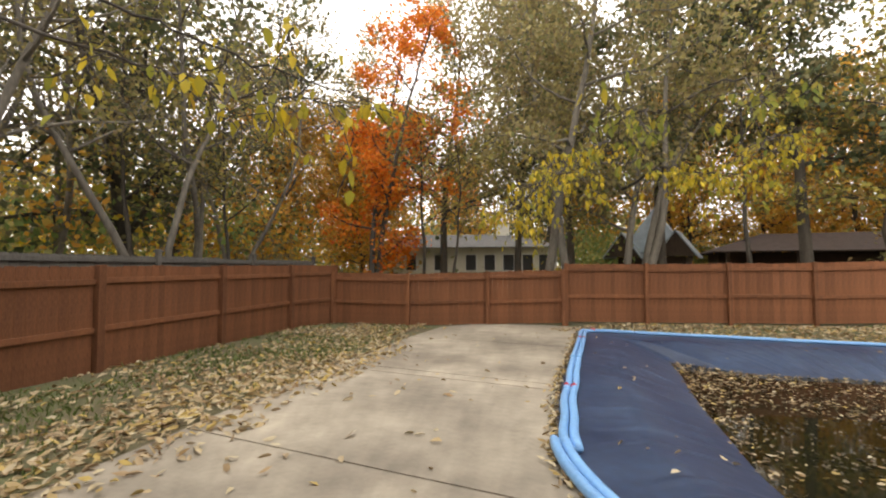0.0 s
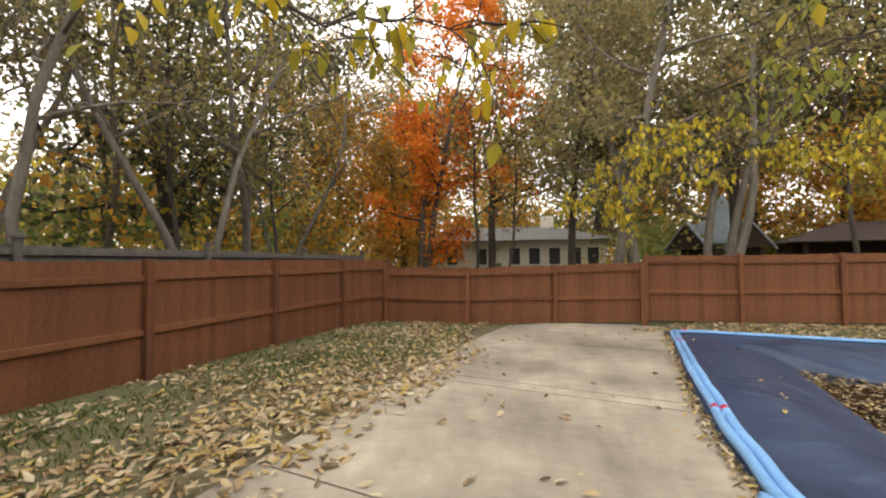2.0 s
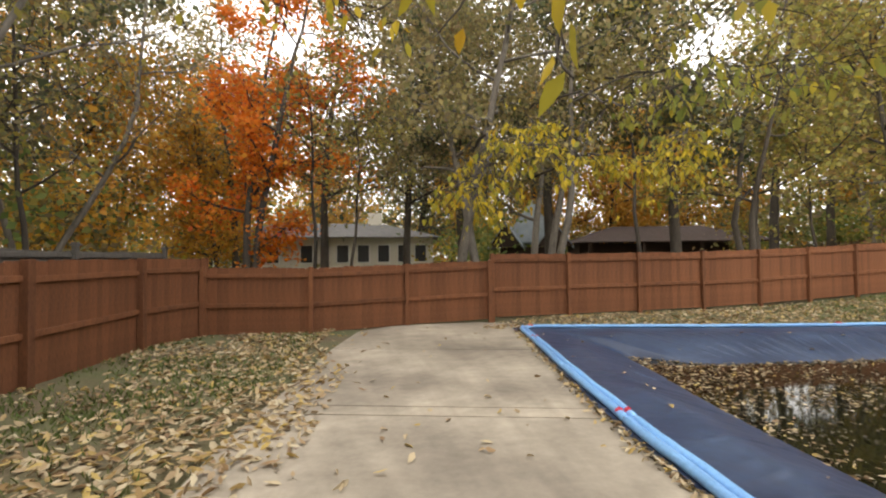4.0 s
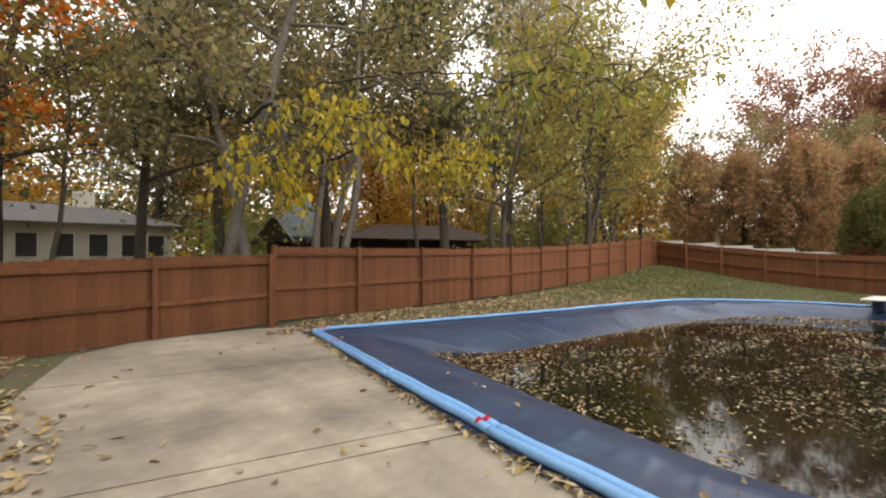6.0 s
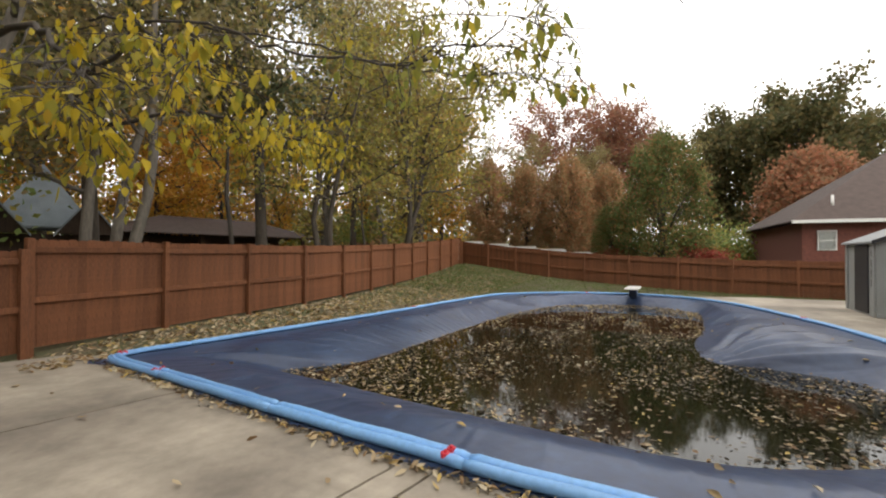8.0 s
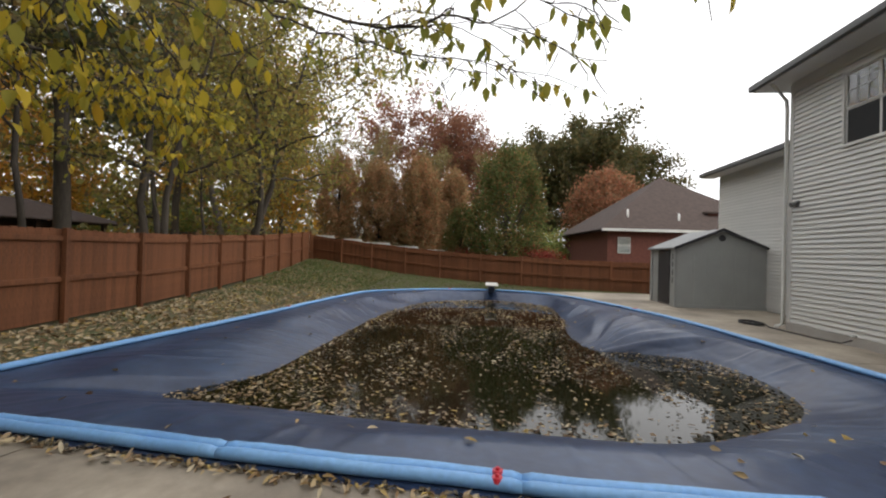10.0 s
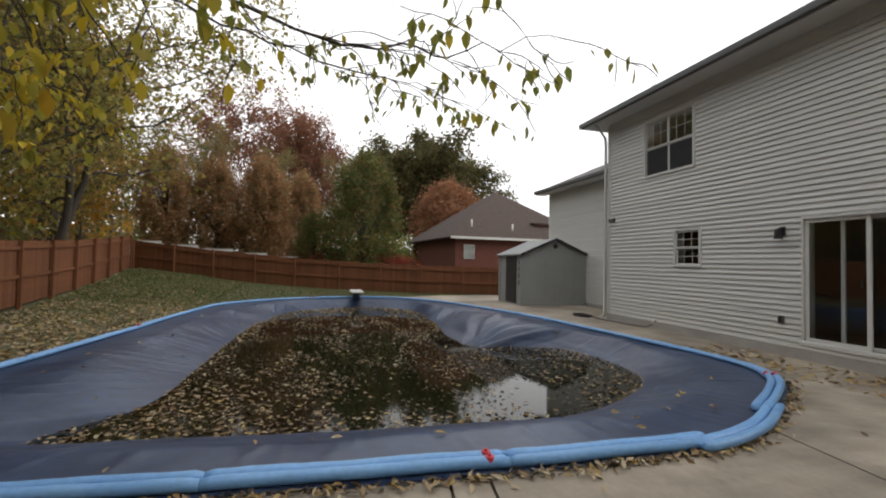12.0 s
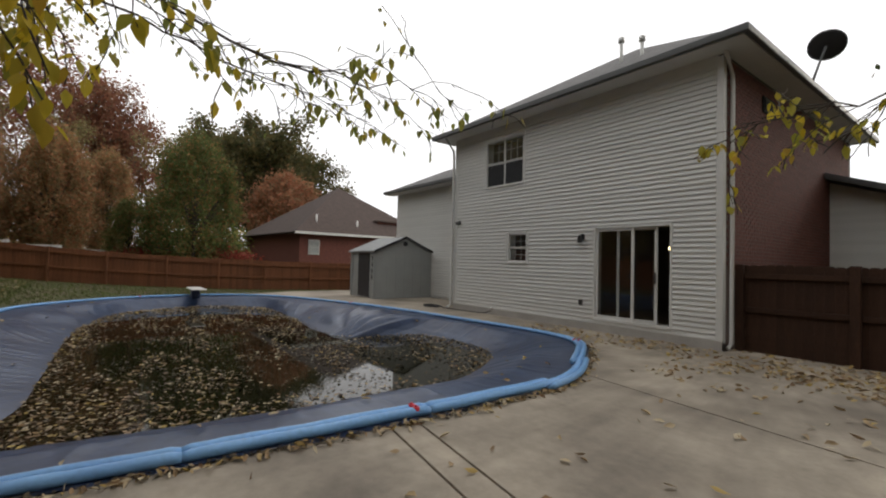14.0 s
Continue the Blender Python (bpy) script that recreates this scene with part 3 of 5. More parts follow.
def siding(parent, x0, x1, z0, z1, opens, y, turn=None):
    n = int((z1 - z0) / COURSE)
    for k in range(n):
        z = z0 + k * COURSE
        cuts = sorted((o[0], o[1]) for o in opens if o[2] < z + COURSE - 0.02 and o[3] > z + 0.02)
        segs, a = [], x0
        for p, q in cuts:
            segs.append((a, p))
            a = q
        segs.append((a, x1))
        for a, b in segs:
            if b - a < 0.02:
                continue
            prof_ = [(0.0, 0.0), (0.03, -0.004), (0.032, 0.012), (0.003, COURSE + 0.004), (0.0, COURSE + 0.004)]
            vs = [(a, y + u, z + v) for u, v in prof_] + [(b, y + u, z + v) for u, v in prof_]
            fs = [(0, 1, 2, 3, 4), (9, 8, 7, 6, 5)] + [(i, i + 5, (i + 1) % 5 + 5, (i + 1) % 5) for i in range(5)]
            if turn:
                vs = [tuple(turn @ Vector(v)) for v in vs]
            part("siding_board", mesh_of("siding_board", vs, fs, M_siding), M_siding, parent)


siding(wall_rear, HX0 + 0.1, HX1 - 0.1, 0.18, HZ - 0.03, [(o[0] - 0.05, o[1] + 0.05, o[2] - 0.05, o[3] + 0.05) for o in OPEN], -0.02)
for x in (HX0, HX1 - 0.1):
    part("corner_post", box(x - 0.01, x + 0.11, -0.12, 0.012, 0.15, HZ, 0.006), M_trim, house)


def window(parent, x0, x1, z0, z1, y, cols, panes=(3, 2), name="window", screen=True):
    """Double-hung window: casing, sashes with a grid of bars, and glass."""
    w = part(name, box(x0 - 0.06, x0, y - 0.1, y + 0.02, z0 - 0.06, z1 + 0.06, 0.006), M_trim, parent)
    bm = bmesh.new()
    box(x1, x1 + 0.06, y - 0.1, y + 0.02, z0 - 0.06, z1 + 0.06, 0.006, bm)
    box(x0, x1, y - 0.1, y + 0.02, z1, z1 + 0.06, 0.006, bm)
    part("window_frame", bm, M_trim, w)
    part("window_sill", box(x0 - 0.06, x1 + 0.06, y - 0.1, y + 0.035, z0 - 0.06, z0, 0.008), M_trim, w)
    cw = (x1 - x0) / cols
    for c in range(cols):
        a, b = x0 + c * cw, x0 + (c + 1) * cw
        for s in (0, 1):
            p, q = z0 + (z1 - z0) / 2 * s, z0 + (z1 - z0) / 2 * (s + 1)
            yy = y - 0.05 + 0.02 * s
            bm = bmesh.new()
            t = 0.03
            box(a, a + t, yy - 0.015, yy + 0.015, p, q, 0, bm), box(b - t, b, yy - 0.015, yy + 0.015, p, q, 0, bm)
            box(a + t, b - t, yy - 0.015, yy + 0.015, p, p + t, 0, bm), box(a + t, b - t, yy - 0.015, yy + 0.015, q - t, q, 0, bm)
            part("sash", bm, M_trim, w)
            bm = bmesh.new()
            for i in range(1, panes[0]):
                xx = a + (b - a) * i / panes[0]
                box(xx - 0.005, xx + 0.005, yy + 0.004, yy + 0.010, p + t, q - t, 0, bm)
            for i in range(1, panes[1]):
                zz = p + (q - p) * i / panes[1]
                box(a + t, b - t, yy + 0.004, yy + 0.010, zz - 0.005, zz + 0.005, 0, bm)
            part("glazing_bars", bm, M_trim, w)
            g = part("pane", box(a + t, b - t, yy - 0.004, yy, p + t, q - t), M_glass, w)
            g.visible_shadow = False
            if s == 0 and screen:
                part("insect_screen", box(a + t, b - t, yy + 0.016, yy + 0.019, p + t, q - t), M_screen, w)
    return w


window(house, *WIN_LO, 0.0, 1, screen=False)
window(house, *WIN_UP, 0.0, 2)
# sliding patio door
sd = part("sliding_door", box(DOOR[0] - 0.05, DOOR[0], -0.16, 0.012, DOOR[2] - 0.05, DOOR[3] + 0.05, 0.005), M_trim, house, "sliding glass patio door standing partly open")
bm = bmesh.new()
box(DOOR[1], DOOR[1] + 0.05, -0.16, 0.012, DOOR[2] - 0.05, DOOR[3] + 0.05, 0.005, bm)
box(DOOR[0], DOOR[1], -0.16, 0.012, DOOR[3], DOOR[3] + 0.05, 0.005, bm)
box(DOOR[0] - 0.05, DOOR[1] + 0.05, -0.16, 0.03, DOOR[2] - 0.07, DOOR[2], 0.005, bm)
part("door_frame", bm, M_trim, sd)
for a, b, yy in ((2.25, 3.18, -0.05), (1.76, 2.68, -0.1)):
    bm = bmesh.new()
    t = 0.06
    box(a, a + t, yy - 0.02, yy + 0.02, DOOR[2], DOOR[3], 0.004, bm), box(b - t, b, yy - 0.02, yy + 0.02, DOOR[2], DOOR[3], 0.004, bm)
    box(a + t, b - t, yy - 0.02, yy + 0.02, DOOR[2], DOOR[2] + t, 0, bm), box(a + t, b - t, yy - 0.02, yy + 0.02, DOOR[3] - t, DOOR[3], 0, bm)
    part("door_sash", bm, M_trim, sd)
    g = part("pane", box(a + t, b - t, yy - 0.004, yy + 0.004, DOOR[2] + t, DOOR[3] - t), M_glass, sd)
    g.visible_shadow = False
part("handle", box(1.775, 1.8, -0.08, -0.045, 1.15, 1.4, 0.006), M_black, sd, "black door handle")
part("lock", box(2.34, 2.37, -0.03, -0.005, 1.25, 1.36, 0.005), M_black, sd)
# room behind the door and windows; its dimness is put into the paint colour
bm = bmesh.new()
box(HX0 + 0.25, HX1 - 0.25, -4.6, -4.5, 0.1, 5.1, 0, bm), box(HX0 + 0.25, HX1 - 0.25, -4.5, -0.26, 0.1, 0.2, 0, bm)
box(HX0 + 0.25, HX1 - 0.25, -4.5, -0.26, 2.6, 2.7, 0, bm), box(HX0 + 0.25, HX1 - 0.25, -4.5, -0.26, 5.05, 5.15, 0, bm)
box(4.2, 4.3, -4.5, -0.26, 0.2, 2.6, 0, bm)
part("interior", bm, M_dark, house, "rooms behind the glass, their dimness put into the wall colour")
pl = part("pendant_lamp", box(2.38, 2.42, -2.02, -1.98, 2.05, 2.6), M_black, house, "small lit pendant lamp in the dim room")
M_bulb = bpy.data.materials.new("lit_bulb")
M_bulb.use_nodes = True
M_bulb.node_tree.nodes["Principled BSDF"].inputs["Emission Color"].default_value = (1.0, 0.72, 0.38, 1)
M_bulb.node_tree.nodes["Principled BSDF"].inputs["Emission Strength"].default_value = 6.0
bm = bmesh.new()
bmesh.ops.create_uvsphere(bm, u_segments=12, v_segments=8, radius=0.06, matrix=Matrix.Translation((2.4, -2.0, 1.98)))
part("bulb", bm, M_bulb, pl, "glowing warm bulb")
# shell of the house
bm = bmesh.new()
box(HX0 + 0.02, HX0 + 0.22, HD, -0.26, 0.0, HZ, 0, bm), box(HX1 - 0.22, HX1 - 0.02, HD, -0.26, 0.0, HZ, 0, bm), box(HX0 + 0.22, HX1 - 0.22, HD, HD + 0.2, 0, HZ, 0, bm)
part("wall_shell", bm, M_mortar, house)
# brick gable side, facing the passage
brick_wall = part("brick_wall", box(HX0 - 0.005, HX0 + 0.015, HD, -0.13, 0.0, HZ), M_mortar, house, "dark red brick side wall")


def bricks(parent, y0, y1, z0, z1, x, near):
    """Running-bond bricks standing 6 mm proud of the joints."""
    bw, bh, j = 0.2, 0.065, 0.011
    one = mesh_of("brick", *box_arrays(-0.006, 0.006, -bw / 2, bw / 2, -bh / 2, bh / 2), M_brick)
    rest_v, rest_f = [], []
    count = 0
    nz = int((z1 - z0) / (bh + j))
    for r in range(nz - 1, -1, -1):
        z = z0 + (r + 0.5) * (bh + j)
        y = y1 - bw / 2 - (0 if r % 2 else (bw + j) / 2)
        while y > y0 + bw / 2:
            if y > near and count < 290:
                ob = part("brick", one, M_brick, parent)
                ob.location = (x, y, z)
                count += 1
            else:
                v, f = box_arrays(x - 0.006, x + 0.006, y - bw / 2, y + bw / 2, z - bh / 2, z + bh / 2)
                o = len(rest_v)
                rest_v += v
                rest_f += [tuple(i + o for i in q) for q in f]
            y -= bw + j
    tagged(part("brickwork", mesh_of("brickwork", rest_v, rest_f, M_brick_rest), M_brick_rest, parent), kind="stuff")


def box_arrays(x0, x1, y0, y1, z0, z1):
    v = [(x0, y0, z0), (x1, y0, z0), (x1, y1, z0), (x0, y1, z0), (x0, y0, z1), (x1, y0, z1), (x1, y1, z1), (x0, y1, z1)]
    return v, [(3, 2, 1, 0), (4, 5, 6, 7), (0, 1, 5, 4), (1, 2, 6, 5), (2, 3, 7, 6), (3, 0, 4, 7)]


M_brick_rest = mat("red_brick_far", (0.17, 0.052, 0.036), 0.85, vary=0.4, scale=8, fine=50, bump=0.3, per="island")

part("frieze_board", box(HX0 + 0.1, HX1 - 0.1, -0.03, 0.01, HZ - 0.17, HZ + 0.04), M_trim, house)
# roofs
OV, EZ = 0.5, HZ + 0.06
rise = 0.6


def hip_roof(parent, x0, x1, y0, y1, z, rise, thick=0.06, material=None, name="roof"):
    half = min(x1 - x0, y1 - y0) / 2
    h = half * rise
    if x1 - x0 < y1 - y0:
        a, b = ((x0 + x1) / 2, y0 + half, z + h), ((x0 + x1) / 2, y1 - half, z + h)
        top = [(x0, y0, z), (x1, y0, z), (x1, y1, z), (x0, y1, z), a, b]
        fs = [(0, 1, 4), (1, 2, 5, 4), (2, 3, 5), (3, 0, 4, 5)]
    else:
        a, b = (x0 + half, (y0 + y1) / 2, z + h), (x1 - half, (y0 + y1) / 2, z + h)
        top = [(x0, y0, z), (x1, y0, z), (x1, y1, z), (x0, y1, z), a, b]
        fs = [(0, 1, 5, 4), (1, 2, 5), (2, 3, 4, 5), (3, 0, 4)]
    vs = top + [(x, y, zz - thick) for x, y, zz in top]
    fs = fs + [tuple(i + 6 for i in f[::-1]) for f in fs] + [(i, i + 6, (i + 1) % 4 + 6, (i + 1) % 4) for i in range(4)]
    return part(name, mesh_of(name, vs, fs, material), material, parent)


hip_roof(house, HX0 - OV, HX1 + OV, HD - OV, OV, EZ + 0.1, rise, material=M_shingle)
# soffit as a frame of boards and the gutter along it
for a, b, c, d in ((HX0 - OV, HX1 + OV, 0.0, OV), (HX0 - OV, HX0, HD, 0.0), (HX1, HX1 + OV, HD, 0.0)):
    part("soffit", box(a, b, c, d, EZ - 0.03, EZ), M_trim, house, "off-white boxed soffit")
for a, b, c, d in ((HX0 - OV - 0.1, HX1 + OV + 0.1, OV, OV + 0.1), (HX0 - OV - 0.1, HX0 - OV, HD - OV, OV), (HX1 + OV, HX1 + OV + 0.1, HD - OV, OV)):
    part("gutter", box(a, b, c, d, EZ - 0.02, EZ + 0.12, 0.015), M_gutter, house, "grey painted gutter")
# downspouts
for x, y in ((HX1 + 0.02, 0.03), (HX0 - 0.06, -0.3)):
    tube("downspout", [(x, y + 0.4, EZ - 0.02), (x, y + 0.3, EZ - 0.1), (x, y + 0.06, EZ - 0.4), (x, y + 0.04, EZ - 0.6), (x, y + 0.04, 0.12), (x, y + 0.2, 0.05)], 0.04, M_trim, house, 8)
# wing set back behind the shed
WX1, WY, WZ = 15.25, -1.8, 4.68
wing = part("wing_wall", box(HX1 + 0.01, WX1, -8.0, WY - 0.02, 0.0, WZ), M_siding, house)
siding(wing, HX1 + 0.02, WX1, 0.1, WZ - 0.05, [], WY - 0.02)
vs = [(HX1, WY + 0.45, WZ), (WX1 + 0.4, WY + 0.45, WZ), (WX1 + 0.4, -5.0, WZ + 1.6), (HX1, -5.0, WZ + 1.6)]
vs += [(x, y, z + 0.08) for x, y, z in vs]
part("wing_roof", mesh_of("wing_roof", vs, [(3, 2, 1, 0), (4, 5, 6, 7), (0, 1, 5, 4), (1, 2, 6, 5), (2, 3, 7, 6), (3, 0, 4, 7)], M_shingle), M_shingle, house)
part("gutter", box(HX1, WX1 + 0.42, WY + 0.45, WY + 0.55, WZ - 0.04, WZ + 0.1, 0.012), M_gutter, house)
part("soffit", box(HX1 + 0.01, WX1 + 0.4, WY, WY + 0.45, WZ - 0.06, WZ - 0.03), M_trim, house)
# low side extension past the brick
bm = bmesh.new()
lo = [bm.verts.new(q) for q in ((HX0 - 0.02, -7.1, 0.0), (HX0 - 0.02, -7.1, 4.0), (-3.4, -7.1, 2.55), (-3.4, -7.1, 0.0))]
hi = [bm.verts.new((v.co.x, -12.0, v.co.z)) for v in lo]
bm.faces.new(lo), bm.faces.new(hi[::-1])
for k in range(4):
    bm.faces.new((lo[k], hi[k], hi[(k + 1) % 4], lo[(k + 1) % 4]))
bmesh.ops.recalc_face_normals(bm, faces=bm.faces)
ext = part("side_extension", bm, M_siding, house, "low lean-to wing in pale siding")
for k in range(26):
    z0_ = 1.2 + k * 0.116
    x1_ = HX0 - 0.02
    if z0_ + 0.12 < 4.0:
        xa = HX0 - 0.02 - min(3.88, (4.0 - z0_ - 0.12) / 1.45 * 3.88)
        vs = [(xa, -7.1, z0_), (x1_, -7.1, z0_), (x1_, -7.07, z0_), (xa, -7.07, z0_), (xa, -7.1, z0_ + 0.118), (x1_, -7.1, z0_ + 0.118), (x1_, -7.095, z0_ + 0.118), (xa, -7.095, z0_ + 0.118)]
        part("siding_board", mesh_of("siding_board", vs, [(3, 2, 1, 0), (4, 5, 6, 7), (0, 1, 5, 4), (1, 2, 6, 5), (2, 3, 7, 6), (3, 0, 4, 7)], M_siding), M_siding, ext)
vs = [(HX0 - 0.02, -6.55, 4.05), (-3.9, -6.55, 2.42), (-3.9, -12.2, 2.42), (HX0 - 0.02, -12.2, 4.05)]
vs += [(x, y, z + 0.16) for x, y, z in vs]
part("side_roof", mesh_of("side_roof", vs, [(0, 1, 2, 3), (7, 6, 5, 4), (0, 4, 5, 1), (1, 5, 6, 2), (2, 6, 7, 3), (3, 7, 4, 0)], M_gutter), M_gutter, house, "lean-to roof with a grey fascia")
bricks(brick_wall, HD + 0.1, -0.14, 1.5, HZ - 0.02, HX0 - 0.008, -2.2)
gv = part("gable_vent", box(HX0 - 0.05, HX0 - 0.012, -2.6, -1.9, 4.85, 5.2, 0.01), M_screen, house, "dark louvred vent in the brick")
for k in range(5):
    part("slat", box(HX0 - 0.065, HX0 - 0.05, -2.55, -1.95, 4.89 + k * 0.06, 4.93 + k * 0.06), M_screen, gv)
# roof pipes
for x, y, z, h in ((3.5, -1.5, 6.85, 0.55), (2.96, -1.55, 6.85, 0.4), (6.9, -0.2, 5.72, 0.3), (10.5, -3.6, 5.4, 0.6)):
    pp = tube("vent_pipe", [(x, y, z - 0.3), (x, y, z + h)], 0.045, M_trim, house, 10)
    tube("cowl", [(x, y, z + h - 0.02), (x, y, z + h + 0.1)], 0.08, M_trim, pp, 10)

# ---- garden shed ----
SH = Matrix.Translation((12.35, -0.5, 0.0)) @ Matrix.Rotation(radians(-1), 4, "Z")
shed = thing("garden_shed", "grey resin garden shed with a dark door and low gable roof", "shed", SH)
SW, SD_, SHH, SPK = 1.32, 2.3, 1.88, 2.42
bm = bmesh.new()
vs = [bm.verts.new(p) for p in ((0, -SW, 0), (0, SW, 0), (0, SW, SHH), (0, 0, SPK), (0, -SW, SHH))]
bm.faces.new(vs)
r = bmesh.ops.extrude_face_region(bm, geom=bm.faces[:])
bmesh.ops.translate(bm, vec=(SD_, 0, 0), verts=[v for v in r["geom"] if isinstance(v, bmesh.types.BMVert)])
bmesh.ops.recalc_face_normals(bm, faces=bm.faces)
part("wall", bm, M_shed, shed)
for sgn in (-1, 1):
    a, b = (sgn * (SW + 0.1), SHH - 0.05), (0, SPK + 0.02)
    vs = [(-0.07, a[0], a[1]), (SD_ + 0.07, a[0], a[1]), (SD_ + 0.07, b[0], b[1]), (-0.07, b[0], b[1])]
    vs += [(x, y, z + 0.05) for x, y, z in vs]
    part("roof_panel", mesh_of("roof_panel", vs, [(3, 2, 1, 0), (4, 5, 6, 7), (0, 1, 5, 4), (1, 2, 6, 5), (2, 3, 7, 6), (3, 0, 4, 7)], M_shedroof), M_shedroof, shed)
    vs = [(-0.1, a[0], a[1] - 0.02), (-0.1, b[0], b[1] - 0.02), (-0.1, b[0], b[1] + 0.07), (-0.1, a[0], a[1] + 0.07)]
    vs += [(x + 0.03, y, z) for x, y, z in vs]
    part("barge_board", mesh_of("barge_board", vs, [(0, 1, 2, 3), (7, 6, 5, 4), (0, 4, 5, 1), (1, 5, 6, 2), (2, 6, 7, 3), (3, 7, 4, 0)], M_sheddark), M_sheddark, shed)
bm = bmesh.new()
bmesh.ops.create_cone(bm, cap_ends=True, segments=20, radius1=0.1, radius2=0.09, depth=0.03, matrix=Matrix.Translation((-0.012, 0, 2.2)) @ Matrix.Rotation(radians(90), 4, "Y"))
part("vent", bm, M_sheddark, shed, "round dark vent")
part("door", box(0.5, 1.5, SW - 0.01, SW + 0.03, 0.05, 1.8, 0.01), M_sheddark, shed, "dark grey door")
for x in (0.02, 2.1):
    part("corner_pillar", box(x, x + 0.12, SW, SW + 0.05, 0.0, 1.86, 0.01), M_shed, shed)
for z in (0.75, 1.0, 1.25, 1.5):
    part("vent_panel", box(0.18, 0.3, SW + 0.0, SW + 0.02, z, z + 0.18, 0.004), M_sheddark, shed)
for y in (-0.8, -0.4, 0.0, 0.4, 0.8):
    part("wall_rib", box(-0.012, 0.0, y - 0.012, y + 0.012, 0.05, 1.72), M_shed, shed)
part("base_trim", box(-0.03, 0.0, -SW, SW, 0.0, 0.1, 0.006), M_shed, shed)

# ---- jump board at the far end ----
bd = thing("diving_board", "short white diving board on a blue-grey stand at the pool's end", "diving board", Matrix.Translation((15.2, 6.55, 0.0)))
part("board", box(-0.75, 0.75, -0.24, 0.24, 0.3, 0.35, 0.02), M_white, bd)
part("stand", box(-0.05, 0.5, -0.13, 0.13, -0.02, 0.3, 0.03), M_tarp, bd, "dark blue-grey stand")

# ---- things on the house wall ----
wl_ = thing("wall_lantern", "small black wall lantern beside the sliding door", "lamp")
part("back_plate", box(3.47, 3.57, 0.0, 0.03, 2.1, 2.26, 0.008), M_black, wl_)
bm = bmesh.new()
bmesh.ops.create_cone(bm, cap_ends=True, segments=10, radius1=0.07, radius2=0.05, depth=0.17, matrix=Matrix.Translation((3.52, 0.12, 2.13)))
part("shade", bm, M_black, wl_)
part("arm", box(3.505, 3.535, 0.03, 0.12, 2.2, 2.23), M_black, wl_)
fl = thing("flood_light", "small grey security light near the corner of the house", "lamp")
part("plate", box(8.16, 8.28, 0.0, 0.03, 2.72, 2.86, 0.01), M_gutter, fl)
bm = bmesh.new()
bmesh.ops.create_cone(bm, cap_ends=True, segments=12, radius1=0.06, radius2=0.04, depth=0.12, matrix=Matrix.Translation((8.22, 0.09, 2.78)) @ Matrix.Rotation(radians(70), 4, "X"))
part("head", bm, M_gutter, fl)
so = thing("wall_socket", "grey weatherproof outdoor socket box low on the siding", "socket")
part("box", box(3.5, 3.6, -0.005, 0.04, 0.56, 0.7, 0.01), M_gutter, so)
part("cover", box(3.51, 3.59, 0.04, 0.05, 0.57, 0.69, 0.004), M_black, so)

# ---- neighbours ----
wh = thing("white_house", "single-storey cream house with a grey roof beyond the fence", "house", Matrix.Translation((-7.2, 33.0, 0.2)) @ Matrix.Rotation(radians(6), 4, "Z"))
part("wall", box(-7, 7.5, 0, 7, -0.5, 3.0), M_cream, wh)
hip_roof(wh, -7.6, 8.1, -0.6, 7.6, 3.0, 0.3, material=M_shingle)
for x in (-5.6, -3.4, -1.2, 1.2, 2.6, 4.0, 5.4, 6.6):
    w = part("window", box(x - 0.45, x + 0.45, -0.05, 0.02, 1.2, 2.5, 0.01), M_trim, wh)
    part("pane", box(x - 0.38, x + 0.38, -0.07, -0.05, 1.27, 2.43), M_black, w)
part("chimney", box(3.0, 4.0, 3.0, 3.8, 3.6, 5.0), M_cream, wh)
ch = thing("playhouse", "small playhouse with steep blue-grey roof sheets", "playhouse", Matrix.Translation((5.5, 26.6, 0)) @ Matrix.Rotation(radians(-20), 4, "Z"))
part("wall", box(-1.6, 1.6, -1.4, 1.4, 0, 2.2), M_barn, ch)
pv = [(-1.5, -1.3, 2.5), (1.5, -1.3, 2.5), (1.5, 1.3, 2.5), (-1.5, 1.3, 2.5), (0, 0, 4.95)]
for k in range(4):
    a, b, c = Vector(pv[k]), Vector(pv[(k + 1) % 4]), Vector(pv[4])
    dn = Vector((0, 0, -0.08))
    part("roof_sheet", mesh_of("roof_sheet", [a, b, c, a + dn, b + dn, c + dn], [(0, 1, 2), (5, 4, 3), (0, 3, 4, 1), (1, 4, 5, 2), (2, 5, 3, 0)], M_blue_roof), M_blue_roof, ch)
for cx, cz, hw, y0, y1, e in ((-1.25, 3.5, 0.95, -2.2, 0.4, 2.2), (1.25, 3.5, 0.95, -2.2, 0.4, 2.2)):
    for sgn in (-1, 1):
        vs = [(cx, y0, cz), (cx, y1, cz), (cx + sgn * hw, y1, e), (cx + sgn * hw, y0, e)]
        vs += [(x, y, z - 0.09) for x, y, z in vs]
        part("roof_sheet", mesh_of("roof_sheet", vs, [(0, 1, 2, 3), (7, 6, 5, 4), (0, 4, 5, 1), (1, 5, 6, 2), (2, 6, 7, 3), (3, 7, 4, 0)], M_blue_roof), M_blue_roof, ch)
    part("gable", mesh_of("gable", [(cx - hw, y0 + 0.1, e), (cx + hw, y0 + 0.1, e), (cx, y0 + 0.1, cz - 0.1), (cx - hw, y0 + 0.2, e), (cx + hw, y0 + 0.2, e), (cx, y0 + 0.2, cz - 0.1)], [(0, 1, 2), (5, 4, 3), (0, 3, 4, 1), (1, 4, 5, 2), (2, 5, 3, 0)], M_barn), M_barn, ch)
